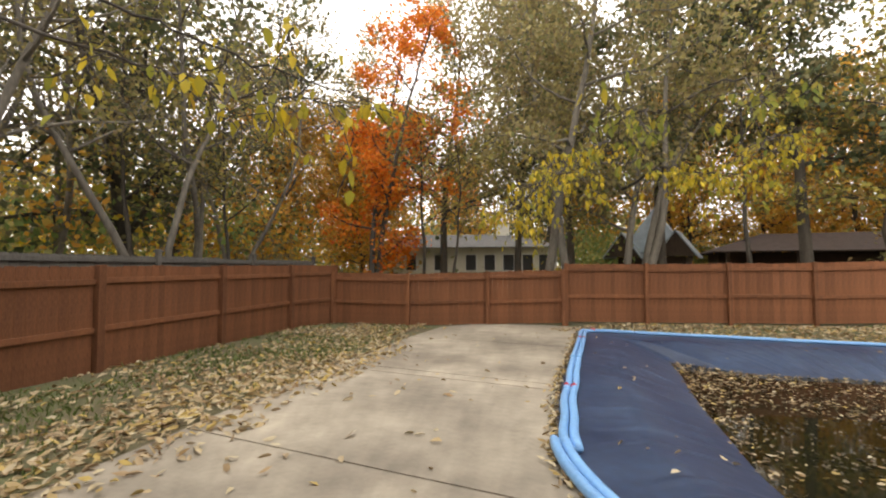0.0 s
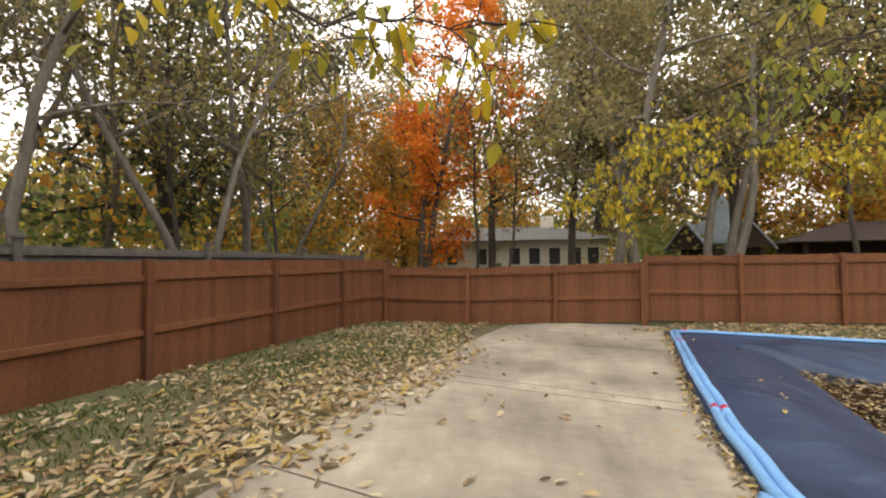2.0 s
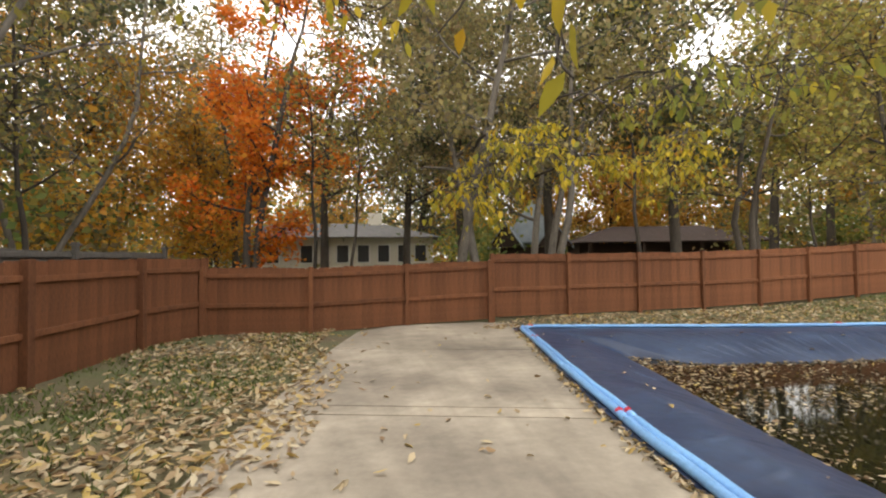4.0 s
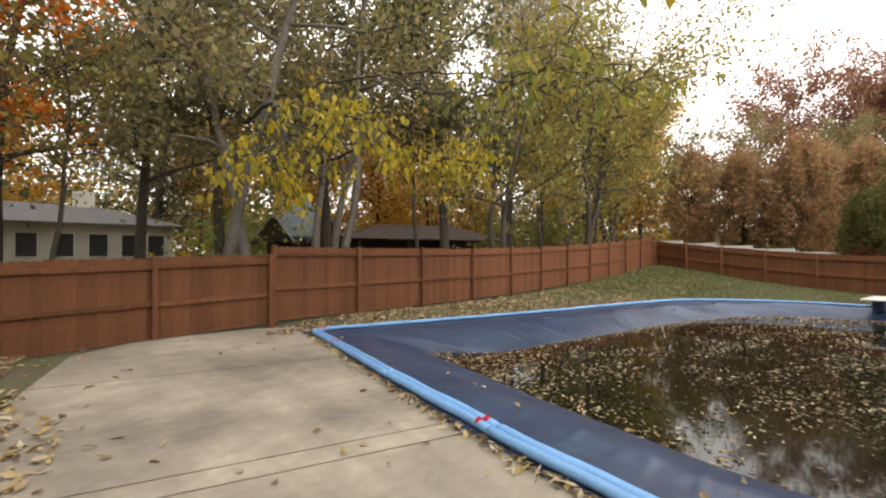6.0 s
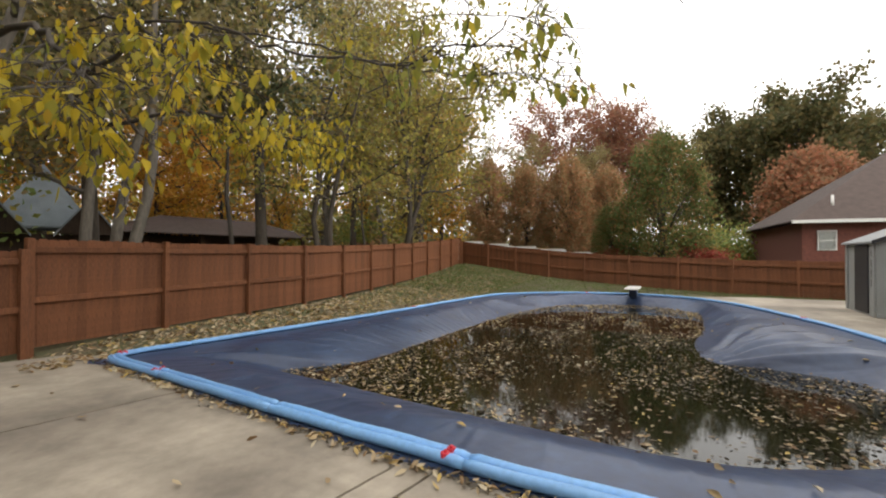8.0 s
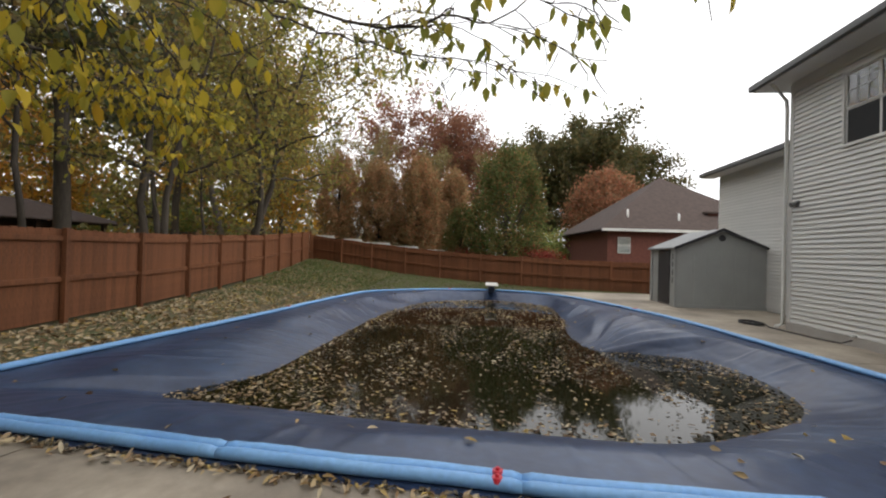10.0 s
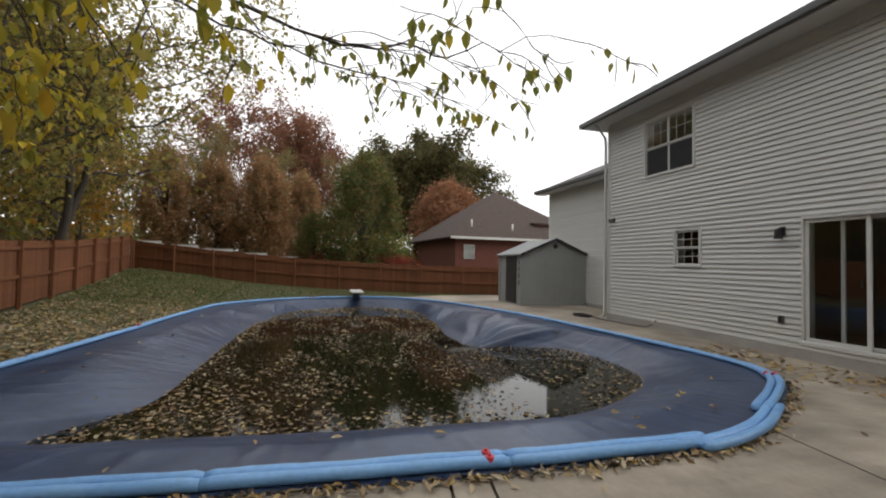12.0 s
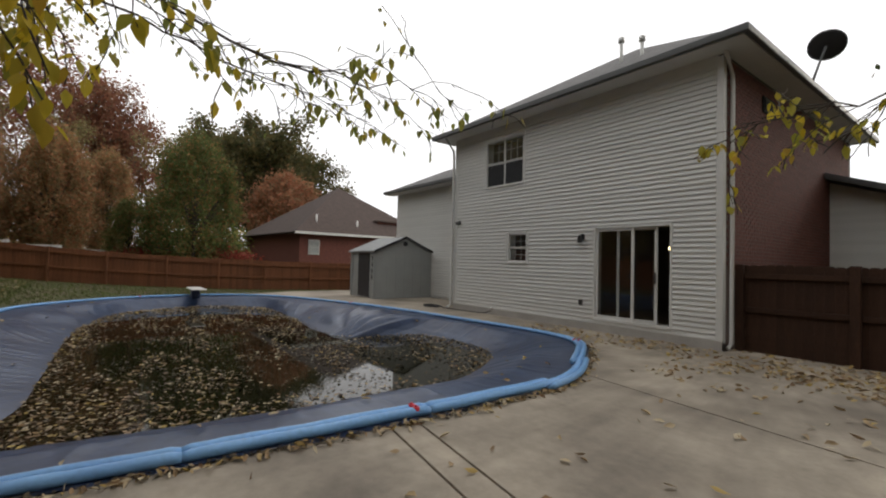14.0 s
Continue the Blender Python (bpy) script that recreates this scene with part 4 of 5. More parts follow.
bn = thing("barn", "low dark open barn with a brown shingle roof", "barn", Matrix.Translation((13.8, 27.5, 0.4)) @ Matrix.Rotation(radians(-6), 4, "Z"))
part("wall", box(-4.5, 5, 2.0, 5, -0.4, 2.1), M_barn, bn)
hip_roof(bn, -5.2, 6.5, -0.4, 5.6, 2.15, 0.36, material=M_shingle_brown)
for x in (-4.4, -1.2, 2.2, 5.4):
    part("post", box(x - 0.1, x + 0.1, 0, 0.2, -0.6, 2.15, 0.01), M_barn, bn)
nb = thing("brick_house", "red brick house with a brown hip roof beyond the back fence", "house", Matrix.Translation((23.7, -4.4, 0)) @ Matrix.Rotation(radians(4), 4, "Z"))
part("wall", box(0, 10, -5.5, 4.5, -0.3, 3.05), M_brick, nb)
hip_roof(nb, -0.5, 10.5, -6.0, 5.0, 3.1, 0.7, material=M_shingle_brown)
part("eave", box(-0.53, -0.41, -6.0, 5.0, 2.98, 3.12), M_trim, nb)
dm = part("dormer", box(0.9, 3.5, -3.4, -1.5, 3.3, 4.2), M_brick, nb, "small brick dormer under the brown roof")
part("dormer_roof", prism([(0.7, -3.6), (3.6, -3.6), (3.6, -1.3), (0.7, -1.3)], 4.2, 4.3), M_shingle_brown, dm)
for x_, y_, z_ in ((0.6, 3.2, 4.05), (0.4, 0.4, 3.85)):
    tube("vent_pipe", [(x_, y_, z_ - 0.4), (x_, y_, z_ + 0.25)], 0.06, M_trim, nb, 8)
w = part("window", box(-0.06, 0.0, 3.25, 3.95, 1.76, 2.66, 0.01), M_trim, nb)
part("pane", box(-0.08, -0.06, 3.31, 3.89, 1.82, 2.18), M_glass, w)
part("pane", box(-0.08, -0.06, 3.31, 3.89, 2.24, 2.6), M_glass, w)
wf = thing("white_fence", "long low white fence on the slope behind the yard", "fence", Matrix.Translation((24.0, 17.9, 0.9)) @ Matrix.Rotation(radians(-90), 4, "Z"))
for k in range(5):
    part("panel", box(k * 1.75, k * 1.75 + 1.72, -0.03, 0.03, 0.0, 1.46 - 0.17 * k, 0.005), M_white, wf)
    part("post", box(k * 1.75 - 0.05, k * 1.75 + 0.05, 0.031, 0.11, -0.3, 1.5 - 0.17 * k, 0.008), M_white, wf)

# ---- dish on the roof edge ----
ds = thing("satellite_dish", "dark grey satellite dish on a bent arm at the roof edge", "satellite dish")
DM = Matrix.Translation((-0.22, -3.6, 6.55)) @ Matrix.Rotation(radians(25), 4, "Z") @ Matrix.Rotation(radians(62), 4, "X")
vs, fs = [], []
for k in range(7):
    for a in range(24):
        r_ = 0.054 * k + 0.001
        p_ = DM @ Vector((r_ * 1.1 * math.cos(a * math.pi / 12), r_ * math.sin(a * math.pi / 12), 0.35 * r_ * r_))
        vs.append(tuple(p_))
for k in range(6):
    for a in range(24):
        fs.append((k * 24 + a, k * 24 + (a + 1) % 24, (k + 1) * 24 + (a + 1) % 24, (k + 1) * 24 + a))
dish = part("reflector", mesh_of("reflector", vs, fs, M_black, True), M_black, ds)
sm_ = dish.modifiers.new("thickness", "SOLIDIFY")
sm_.thickness = 0.012
tube("arm", [(-0.05, -3.2, 5.66), (-0.12, -3.3, 6.0), (-0.2, -3.55, 6.5)], 0.025, M_gutter, ds, 8)
tube("feed_arm", [tuple(DM @ Vector((0, -0.31, 0.04))), tuple(DM @ Vector((0, -0.27, 0.36)))], 0.012, M_gutter, ds, 6)

# ---- garden hose by the shed ----
hs = thing("garden_hose", "dark garden hose coiled loosely on the concrete by the wall", "hose")
hp = [(9.2 + 0.35 * math.cos(k * 0.5) * (1 + 0.12 * math.sin(k * 1.3)), 0.35 + 0.22 * math.sin(k * 0.5), 0.02 + 0.012 * (k // 12)) for k in range(46)]
hp += [(8.6, 0.3, 0.02), (8.0, 0.25, 0.02), (7.3, 0.2, 0.02), (6.8, 0.12, 0.03), (6.6, 0.08, 0.12)]
tube("hose", hp, 0.014, M_black, hs, 6)
tube("tap", [(6.6, 0.0, 0.2), (6.6, 0.08, 0.2), (6.6, 0.1, 0.13)], 0.018, M_metal, hs, 8)

# ---- trees ----
def leaf_mesh(name, centres, size, material, seed, flat=0.0, droop=0.3):
    """Many small folded leaves, one island each."""
    rng = np.random.default_rng(seed)
    n = len(centres)
    c = np.asarray(centres)
    a = rng.normal(size=(n, 3))
    a[:, 2] = a[:, 2] * (1 - flat) - droop
    a /= np.linalg.norm(a, axis=1, keepdims=True)
    b = rng.normal(size=(n, 3))
    b -= (b * a).sum(1, keepdims=True) * a
    b /= np.linalg.norm(b, axis=1, keepdims=True)
    nn = np.cross(a, b)
    s = size * rng.uniform(0.6, 1.35, size=(n, 1))
    v = np.empty((n, 4, 3))
    v[:, 0] = c - a * s * 0.5
    v[:, 1] = c + b * s * 0.36 + nn * s * 0.1
    v[:, 2] = c + a * s * 0.55
    v[:, 3] = c - b * s * 0.36 + nn * s * 0.1
    me = bpy.data.meshes.new(name)
    me.vertices.add(n * 4)
    me.vertices.foreach_set("co", v.reshape(-1))
    me.loops.add(n * 4)
    me.loops.foreach_set("vertex_index", np.arange(n * 4, dtype=np.int32))
    me.polygons.add(n)
    me.polygons.foreach_set("loop_start", np.arange(0, n * 4, 4, dtype=np.int32))
    me.materials.append(material)
    me.update(calc_edges=True)
    return me


def leaf6(name, c, along, width, size, material, seed, curl=0.12, fold=0.12):
    """Leaves of two folded halves with a tip: along gives each one's direction."""
    rng = np.random.default_rng(seed)
    n = len(c)
    a = along / np.linalg.norm(along, axis=1, keepdims=True)
    b = np.cross(a, rng.normal(size=(n, 3)) * 0.5 + (0, 0, 1.0))
    b /= np.linalg.norm(b, axis=1, keepdims=True) + 1e-9
    nn = np.cross(b, a)
    s = size * rng.uniform(0.6, 1.3, size=(n, 1))
    k = rng.uniform(-1, 1.6, size=(n, 1)) * curl
    v = np.empty((n, 6, 3))
    v[:, 0] = c - a * s * 0.5 + nn * s * k
    v[:, 1] = c - a * s * 0.16 + b * s * width * 0.5 + nn * s * fold
    v[:, 2] = c + a * s * 0.2 + b * s * width * 0.36 + nn * s * fold * 0.8
    v[:, 3] = c + a * s * 0.55 + nn * s * k
    v[:, 4] = c + a * s * 0.2 - b * s * width * 0.36 + nn * s * fold * 0.8
    v[:, 5] = c - a * s * 0.16 - b * s * width * 0.5 + nn * s * fold
    me = bpy.data.meshes.new(name)
    me.vertices.add(n * 6)
    me.vertices.foreach_set("co", v.reshape(-1))
    idx = (np.arange(n)[:, None] * 6 + np.array([0, 1, 2, 3, 0, 3, 4, 5])[None]).reshape(-1)
    me.loops.add(n * 8)
    me.loops.foreach_set("vertex_index", idx.astype(np.int32))
    me.polygons.add(n * 2)
    me.polygons.foreach_set("loop_start", np.arange(0, n * 8, 4, dtype=np.int32))
    me.materials.append(material)
    me.update(calc_edges=True)
    return me


def oval_tree(name, label, base, height, width, leaf, count, size, seed, trunk=0.9, top=0.62, bark=None):
    """A clipped-looking oval tree: upswept limbs and a dense crown of leaf clumps with an uneven edge."""
    rng = random.Random(seed)
    g = np.random.default_rng(seed)
    bark = bark or M_bark_dark
    t = thing(name, label, "tree", Matrix.Translation(base))
    V, F = tube_arrays([(0, 0, -0.2), (0.03, 0, trunk), (0, 0.04, height * 0.85)], [0.16, 0.11, 0.02], 8)
    mid = trunk * 0.7 + (height - trunk * 0.7) * (1 - top)
    cl = []
    for k in range(150):
        z = g.uniform(0, 1)
        zz = trunk * 0.7 + (height - trunk * 0.7) * z
        r = width / 2 * (1 - abs((z - (1 - top)) / (top if z > 1 - top else (1 - top) * 1.25)) ** 2.0) ** 0.5 * g.uniform(0.72, 1.06)
        a = g.uniform(0, 6.28)
        cl.append((r * math.cos(a), r * math.sin(a), zz))
        if k % 3 == 0:
            p0 = Vector((0, 0, trunk + (zz - trunk) * 0.35))
            v, f = tube_arrays([p0, p0.lerp(Vector(cl[-1]), 0.5) + Vector((0, 0, 0.1)), Vector(cl[-1])], [0.03, 0.02, 0.005], 4)
            o = len(V)
            V += v
            F += [tuple(i + o for i in q) for q in f]
    part("trunk", mesh_of("trunk", V, F, bark, True), bark, t)
    cl = np.array(cl)
    pick = g.integers(0, len(cl), count)
    c = cl[pick] * np.where(g.random((count, 1)) < 0.3, g.uniform(0.2, 0.9, size=(count, 1)), g.uniform(0.8, 1.0, size=(count, 1))) ** np.array([1, 1, 0]) + g.normal(size=(count, 3)) * (0.05 * width, 0.05 * width, 0.05 * height)
    part("crown", leaf_mesh("crown", c, size, leaf, seed), leaf, t)
    return t


def grow(rng, start, direction, length, radius, steps=7, wander=0.22, lift=0.05):
    """A wandering tapered limb: its points and radii."""
    p, d = Vector(start), Vector(direction).normalized()
    pts, rad = [p.copy()], [radius]
    for k in range(steps):
        d = (d + Vector((rng.gauss(0, wander), rng.gauss(0, wander), rng.gauss(0, wander) + lift))).normalized()
        p = p + d * (length / steps)
        pts.append(p.copy())
        rad.append(radius * (1 - 0.88 * (k + 1) / steps) + 0.004)
    return pts, rad


def make_tree(name, label, base, height, radius, leaves, leaf, count, size, seed, bark=None, lean=(0, 0), first=0.3, spread=0.5, limbs=12,
              twig=0.8, lift=0.05, stems=1, cloud=0.35, flat=0.0, shape=None):
    """A tree: tapered trunk with limbs and twigs, and a crown of many small leaves round the twigs."""
    rng = random.Random(seed)
    bark = bark or M_bark
    t = thing(name, label, "tree", Matrix.Translation(base))
    V, F, tips = [], [], []

    def add(pts, rad, sides):
        v, f = tube_arrays(pts, rad, sides)
        o = len(V)
        V.extend(v)
        F.extend(tuple(i + o for i in q) for q in f)

    for s in range(stems):
        a = rng.uniform(0, 6.28)
        ln = Vector((lean[0], lean[1], 1)) + (Vector((math.cos(a), math.sin(a), 0)) * 0.22 if stems > 1 else Vector())
        st = Vector((math.cos(a), math.sin(a), 0)) * (radius * 1.2 if stems > 1 else 0)
        h = height * (1 if s == 0 else rng.uniform(0.75, 0.95))
        pts, rad = grow(rng, st + Vector((0, 0, -0.2)), ln, h, radius, 12, 0.09, 0.06)
        rad[0] *= 1.35
        add(pts, rad, 8)
        for k in range(max(3, limbs // stems)):
            f = first + (1 - first) * (k + rng.random()) / max(1, limbs // stems)
            i = min(11, int(f * 12))
            p0 = pts[i].lerp(pts[i + 1], f * 12 - i) if f < 1 else pts[12]
            a = k * 2.4 + rng.uniform(-0.5, 0.5) + s
            prof_w = shape(f) if shape else math.sin(math.pi * min(1, 0.18 + 0.8 * (1 - f) ** 0.8))
            L = height * spread * (0.35 + 0.65 * prof_w) * rng.uniform(0.75, 1.2)
            dr = Vector((math.cos(a), math.sin(a), rng.uniform(0.1, 0.75)))
            lp, lr = grow(rng, p0, dr, L, max(0.012, rad[i] * 0.5), 7, 0.2, lift)
            add(lp, lr, 5)
            for q in range(2, 8):
                for _ in range(2):
                    d2 = Vector((rng.gauss(0, 1), rng.gauss(0, 1), rng.gauss(0.1, 0.6)))
                    tp, tr = grow(rng, lp[q], d2, twig * rng.uniform(0.5, 1.3), max(0.006, lr[q] * 0.5), 4, 0.3, -0.02)
                    add(tp, tr, 3)
                    tips.extend(tp[1:])
            tips.extend(lp[4:])
    part("trunk", mesh_of("trunk", V, F, bark, True), bark, t)
    if count:
        g = np.random.default_rng(seed)
        tp = np.array([tuple(p) for p in tips])
        c = tp[g.integers(0, len(tp), count)] + g.normal(size=(count, 3)) * cloud
        c = c[c[:, 2] > 0.25]
        part("crown", leaf_mesh("crown", c, size, leaf, seed, flat), leaf, t)
    return t


def spin(k):
    return Matrix.Rotation(k * 1.9, 4, "Z")


# big yellow-leaved trees just behind the long fence
tY = make_tree("tree", "tall straight grey-barked tree with yellowing leaves behind the fence", (0.0, 16.2, 0), 14, 0.17, None, L_olive, 7500, 0.15, 1, spread=0.3, first=0.34, limbs=18, twig=1.0, cloud=0.28)
tY2 = make_tree("tree", "grey-barked tree of several stems with olive and yellow leaves", (2.75, 16.3, 0), 12.5, 0.15, None, L_olive, 6500, 0.15, 2, stems=3, spread=0.32, first=0.3, limbs=20, cloud=0.3)
tY3 = make_tree("tree", "multi-stemmed tree with yellow-green autumn leaves", (10.7, 16.8, 0.1), 12, 0.13, None, L_mixed, 7800, 0.16, 3, M_bark_dark, stems=3, spread=0.4, first=0.3, limbs=18, cloud=0.3)
tO = make_tree("tree", "orange maple in full autumn colour", (-6.2, 15.4, 0), 12.5, 0.13, None, L_orange, 11000, 0.15, 4, M_bark_dark, stems=2, spread=0.2, first=0.14, limbs=24, twig=0.9, cloud=0.17, flat=0.6)
tB = make_tree("tree", "pale bare-limbed tree with few leaves", (-8.5, 5.7, 0), 12, 0.1, None, L_olive, 2600, 0.1, 5, stems=2, spread=0.28, first=0.32, limbs=16, cloud=0.3)
tD = make_tree("tree", "dark evergreen with dense drooping foliage", (-12.0, 11.0, 0), 15, 0.24, None, L_dark, 6500, 0.22, 6, M_bark_dark, spread=0.3, first=0.16, limbs=30, lift=-0.03, cloud=0.4)
tG = make_tree("tree", "slender woodland tree with gold autumn leaves", (12.5, 32.0, 1.0), 10, 0.16, None, L_gold, 11000, 0.19, 7, M_bark_dark, spread=0.36, first=0.2, limbs=18, cloud=0.45)
tL = make_tree("tree", "olive-leaved woodland tree thinning in autumn", (-1.6, 23.0, 0), 14, 0.2, None, L_olive, 10000, 0.17, 8, M_bark_dark, spread=0.34, first=0.3, limbs=20, cloud=0.42)
tW = make_tree("tree", "wide-crowned tree with yellow-green leaves reaching over the lawn", (16.4, 17.4, 0.4), 12.5, 0.16, None, L_mixed, 10500, 0.17, 17, M_bark_dark, stems=2, spread=0.46, first=0.3, limbs=24, twig=1.2, cloud=0.4)
tS = make_tree("tree", "slim dark-stemmed sapling with thin yellowing leaves", (-4.3, 16.3, 0), 8.5, 0.07, None, L_mixed, 1500, 0.13, 9, M_bark_dark, spread=0.24, first=0.4, limbs=12, twig=0.7, cloud=0.25)


def copies(ob, places, scale=(0.85, 1.2)):
    rg = random.Random(len(places) * 7 + int(places[0][0] * 3))
    for x, y in places:
        c = copy_thing(ob, Matrix.Identity(4))
        s = rg.uniform(*scale)
        c.matrix_world = Matrix.Translation((x, y, max(-0.1, ground_z(x, y) - 0.1))) @ Matrix.Rotation(rg.uniform(0, 6.28), 4, "Z") @ Matrix.Diagonal((s, s, s * rg.uniform(0.95, 1.1), 1))


copies(tY, [(0.9, 16.4), (20.2, 21.0)])
copies(tW, [(22.0, 19.4), (25.5, 22.0)], (0.95, 1.1))
copies(tS, [(-3.35, 16.4), (6.4, 16.7), (13.6, 17.4), (18.3, 18.0), (-9.3, 8.9), (-8.7, 11.4)])
copies(tB, [(-12.5, 5.0), (-13.0, 9.0), (-8.5, 8.6), (-9.6, 10.4), (-9.6, 2.6), (-8.6, 0.4), (-10.5, 13.2), (-11.0, 6.4)])
# the last two evergreens are added, unseen, to block sky light from the south-west
copies(tD, [(-15.0, 15.0), (10.5, 40.0), (-1.0, 38.0), (-5.5, -6.5), (-9.5, -3.0)])
copies(tG, [(-11.0, 25.5), (-13.0, 29.0), (20.0, 36.0), (9.0, 33.5), (-14.0, 22.0), (2.0, 38.0), (24.0, 34.0), (-9.0, 42.0), (16.0, 38.0), (30, 30), (28.5, 24.0), (33, 24)])
copies(tL, [(-5.2, 22.0), (7.6, 32.5), (16.2, 22.4), (22.5, 25.5), (-10.0, 25.0), (-15.5, 4.0), (-16.0, 20.0), (0.0, 44.0), (23.0, 40.0), (-18.0, -2.0), (-11.5, -4.0), (-20, 14)])
tN = make_tree("tree", "tall dark evergreen with bare lower trunk behind the fence", (8.8, 18.2, 0), 16, 0.22, None, L_dark, 10500, 0.2, 16, M_bark_dark, spread=0.27, first=0.32, limbs=26, lift=0.0, cloud=0.35)
copies(tN, [(4.6, 20.8), (1.2, 23.0)], (0.95, 1.1))
# trees past the back fence
tP = oval_tree("tree", "rounded ornamental pear tree turning rust red", (27.5, 11.6, 0.5), 7.2, 3.5, L_rust, 20000, 0.14, 11, trunk=1.7)
copies(tP, [(27.0, 14.2), (29.5, 9.4), (32.5, 11.8), (26.5, 16.8)], (0.8, 1.0))
tE = oval_tree("tree", "broad oval tree still mostly green", (22.6, 5.75, 0.0), 7.3, 4.4, L_green, 26000, 0.13, 12)
copies(tE, [(24.0, 8.4)], (0.52, 0.56))
copies(tE, [(-3.4, -17.0), (-7.0, -14.5)], (0.8, 0.95))
tK = make_tree("tree", "tall dark oak with a spreading layered crown", (53.0, -5.0, 0), 15.5, 0.45, None, L_oak, 17000, 0.4, 13, M_bark_dark, spread=0.4, first=0.3, limbs=26, twig=1.6, cloud=0.55, lift=0.0)
copies(tK, [(54.0, -12.0), (61.0, -8.5), (58.0, 0.5)], (0.85, 0.98))
tR = oval_tree("tree", "round tree with red-brown autumn leaves", (38.0, -3.6, 0), 8.8, 7.5, L_red, 14000, 0.24, 14, trunk=1.6)
tRb = make_tree("tree", "tall rust-brown tree thinning at the top", (44.0, 9.8, 0), 16.5, 0.3, None, L_rustdark, 11000, 0.25, 15, M_bark, spread=0.3, first=0.3, limbs=24, cloud=0.5)
copies(tRb, [(49, 13.5), (46, 5.5), (40, 20)], (0.8, 1.0))
copies(tL, [(34.0, 15.5), (37.0, 6.5), (33.0, 19.5), (40.0, 12.5)], (0.55, 0.7))
for x, y in ((21.8, 4.0), (23.4, 8.0)):
    g = np.random.default_rng(int(x * 10))
    sh_ = thing("shrub", "low red-leaved shrub behind the fence", "shrub", Matrix.Translation((x, y, 0.1)), group="red shrubs")
    st_v, st_f = tube_arrays([(0, 0, -0.3), (0.05, 0, 0.8), (0.1, 0.05, 1.5)], [0.05, 0.03, 0.01], 5)
    part("stem", mesh_of("stem", st_v, st_f, M_bark_dark), M_bark_dark, sh_)
    part("crown", leaf_mesh("crown", g.normal(size=(1300, 3)) * (0.4, 0.5, 0.18) + (0, 0, 1.38), 0.11, L_scarlet, 5), L_red, sh_)

# green undergrowth at the edge of the woods
for k, (x, y) in enumerate(((6.5, 33.5), (4.0, 36.0), (10.5, 36.0), (19.5, 35.0), (22.5, 31.0), (25.0, 27.5), (33.0, 1.6), (35.5, 2.6), (37.0, 4.4), (31.0, 3.4))):
    g = np.random.default_rng(300 + k)
    sh_ = thing("shrub", "leafy green shrub in the undergrowth of the woods", "shrub", Matrix.Translation((x, y, ground_z(x, y) - 0.05)), group="undergrowth shrubs")
    st_v, st_f = tube_arrays([(0, 0, -0.1), (0.06, 0.02, 1.0), (0.1, 0.05, 1.9)], [0.06, 0.04, 0.012], 5)
    part("stem", mesh_of("stem", st_v, st_f, M_bark_dark), M_bark_dark, sh_)
    part("crown", leaf_mesh("crown", np.abs(g.normal(size=(2200, 3)) * (0.0, 0.0, 0.95)) + g.normal(size=(2200, 3)) * (0.85, 0.7, 0.0) + (0, 0, 0.6), 0.17, L_shrub, 40 + k), L_shrub, sh_)

# limbs that hang over the pool from the trees behind the fence
def bough(label, line, r0, leaf, count, size, seed, twigs=26, tl=0.9, start=0.3):
    rng = random.Random(seed)
    t = thing("overhanging_bough", label, "branch")
    V, F, tips = [], [], []
    P = [Vector(p) for p in line]
    dense = []
    for a, b in zip(P, P[1:]):
        for k in range(6):
            dense.append(a.lerp(b, k / 6) + Vector((rng.gauss(0, 0.035), rng.gauss(0, 0.035), rng.gauss(0, 0.035))))
    dense.append(P[-1])
    rad = [r0 * (1 - 0.93 * k / len(dense)) for k in range(len(dense))]
    v, f = tube_arrays(dense, rad, 6)
    V += v
    F += f

    def add(tp, tr):
        v, f = tube_arrays(tp, tr, 3)
        o = len(V)
        V.extend(v)
        F.extend(tuple(q + o for q in g_) for g_ in f)

    for k in range(twigs):
        i = int((start + (1 - start) * (k + rng.random()) / twigs) * (len(dense) - 1))
        d = (dense[min(i + 1, len(dense) - 1)] - dense[max(0, i - 1)]).normalized() + Vector((rng.gauss(0, 0.8), rng.gauss(0, 0.8), rng.gauss(-0.05, 0.35)))
        tp, tr = grow(rng, dense[i], d, tl * rng.uniform(0.5, 1.3), max(0.0035, rad[i] * 0.35), 7, 0.16, -0.04)
        add(tp, tr)
        tips += tp[2:]
        for _ in range(2):
            j = rng.randint(2, 6)
            sp, sr = grow(rng, tp[j], (tp[j] - tp[j - 1]).normalized() + Vector((rng.gauss(0, 0.7), rng.gauss(0, 0.7), -0.2)), tl * 0.4, 0.003, 4, 0.2, -0.06)
            add(sp, sr)
            tips += sp[1:]
    part("limb", mesh_of("limb", V, F, M_bark_dark, True), M_bark_dark, t)
    g = np.random.default_rng(seed)
    tp = np.array([tuple(p) for p in tips])
    al = g.normal(size=(count, 3)) * (0.35, 0.35, 0.25) - (0, 0, 0.9)
    c = tp[g.integers(0, len(tp), count)] + g.normal(size=(count, 3)) * 0.03 + al * size * 0.5
    part("leaves", leaf6("leaves", c, al, 0.55, size, leaf, seed), leaf, t)
    return t


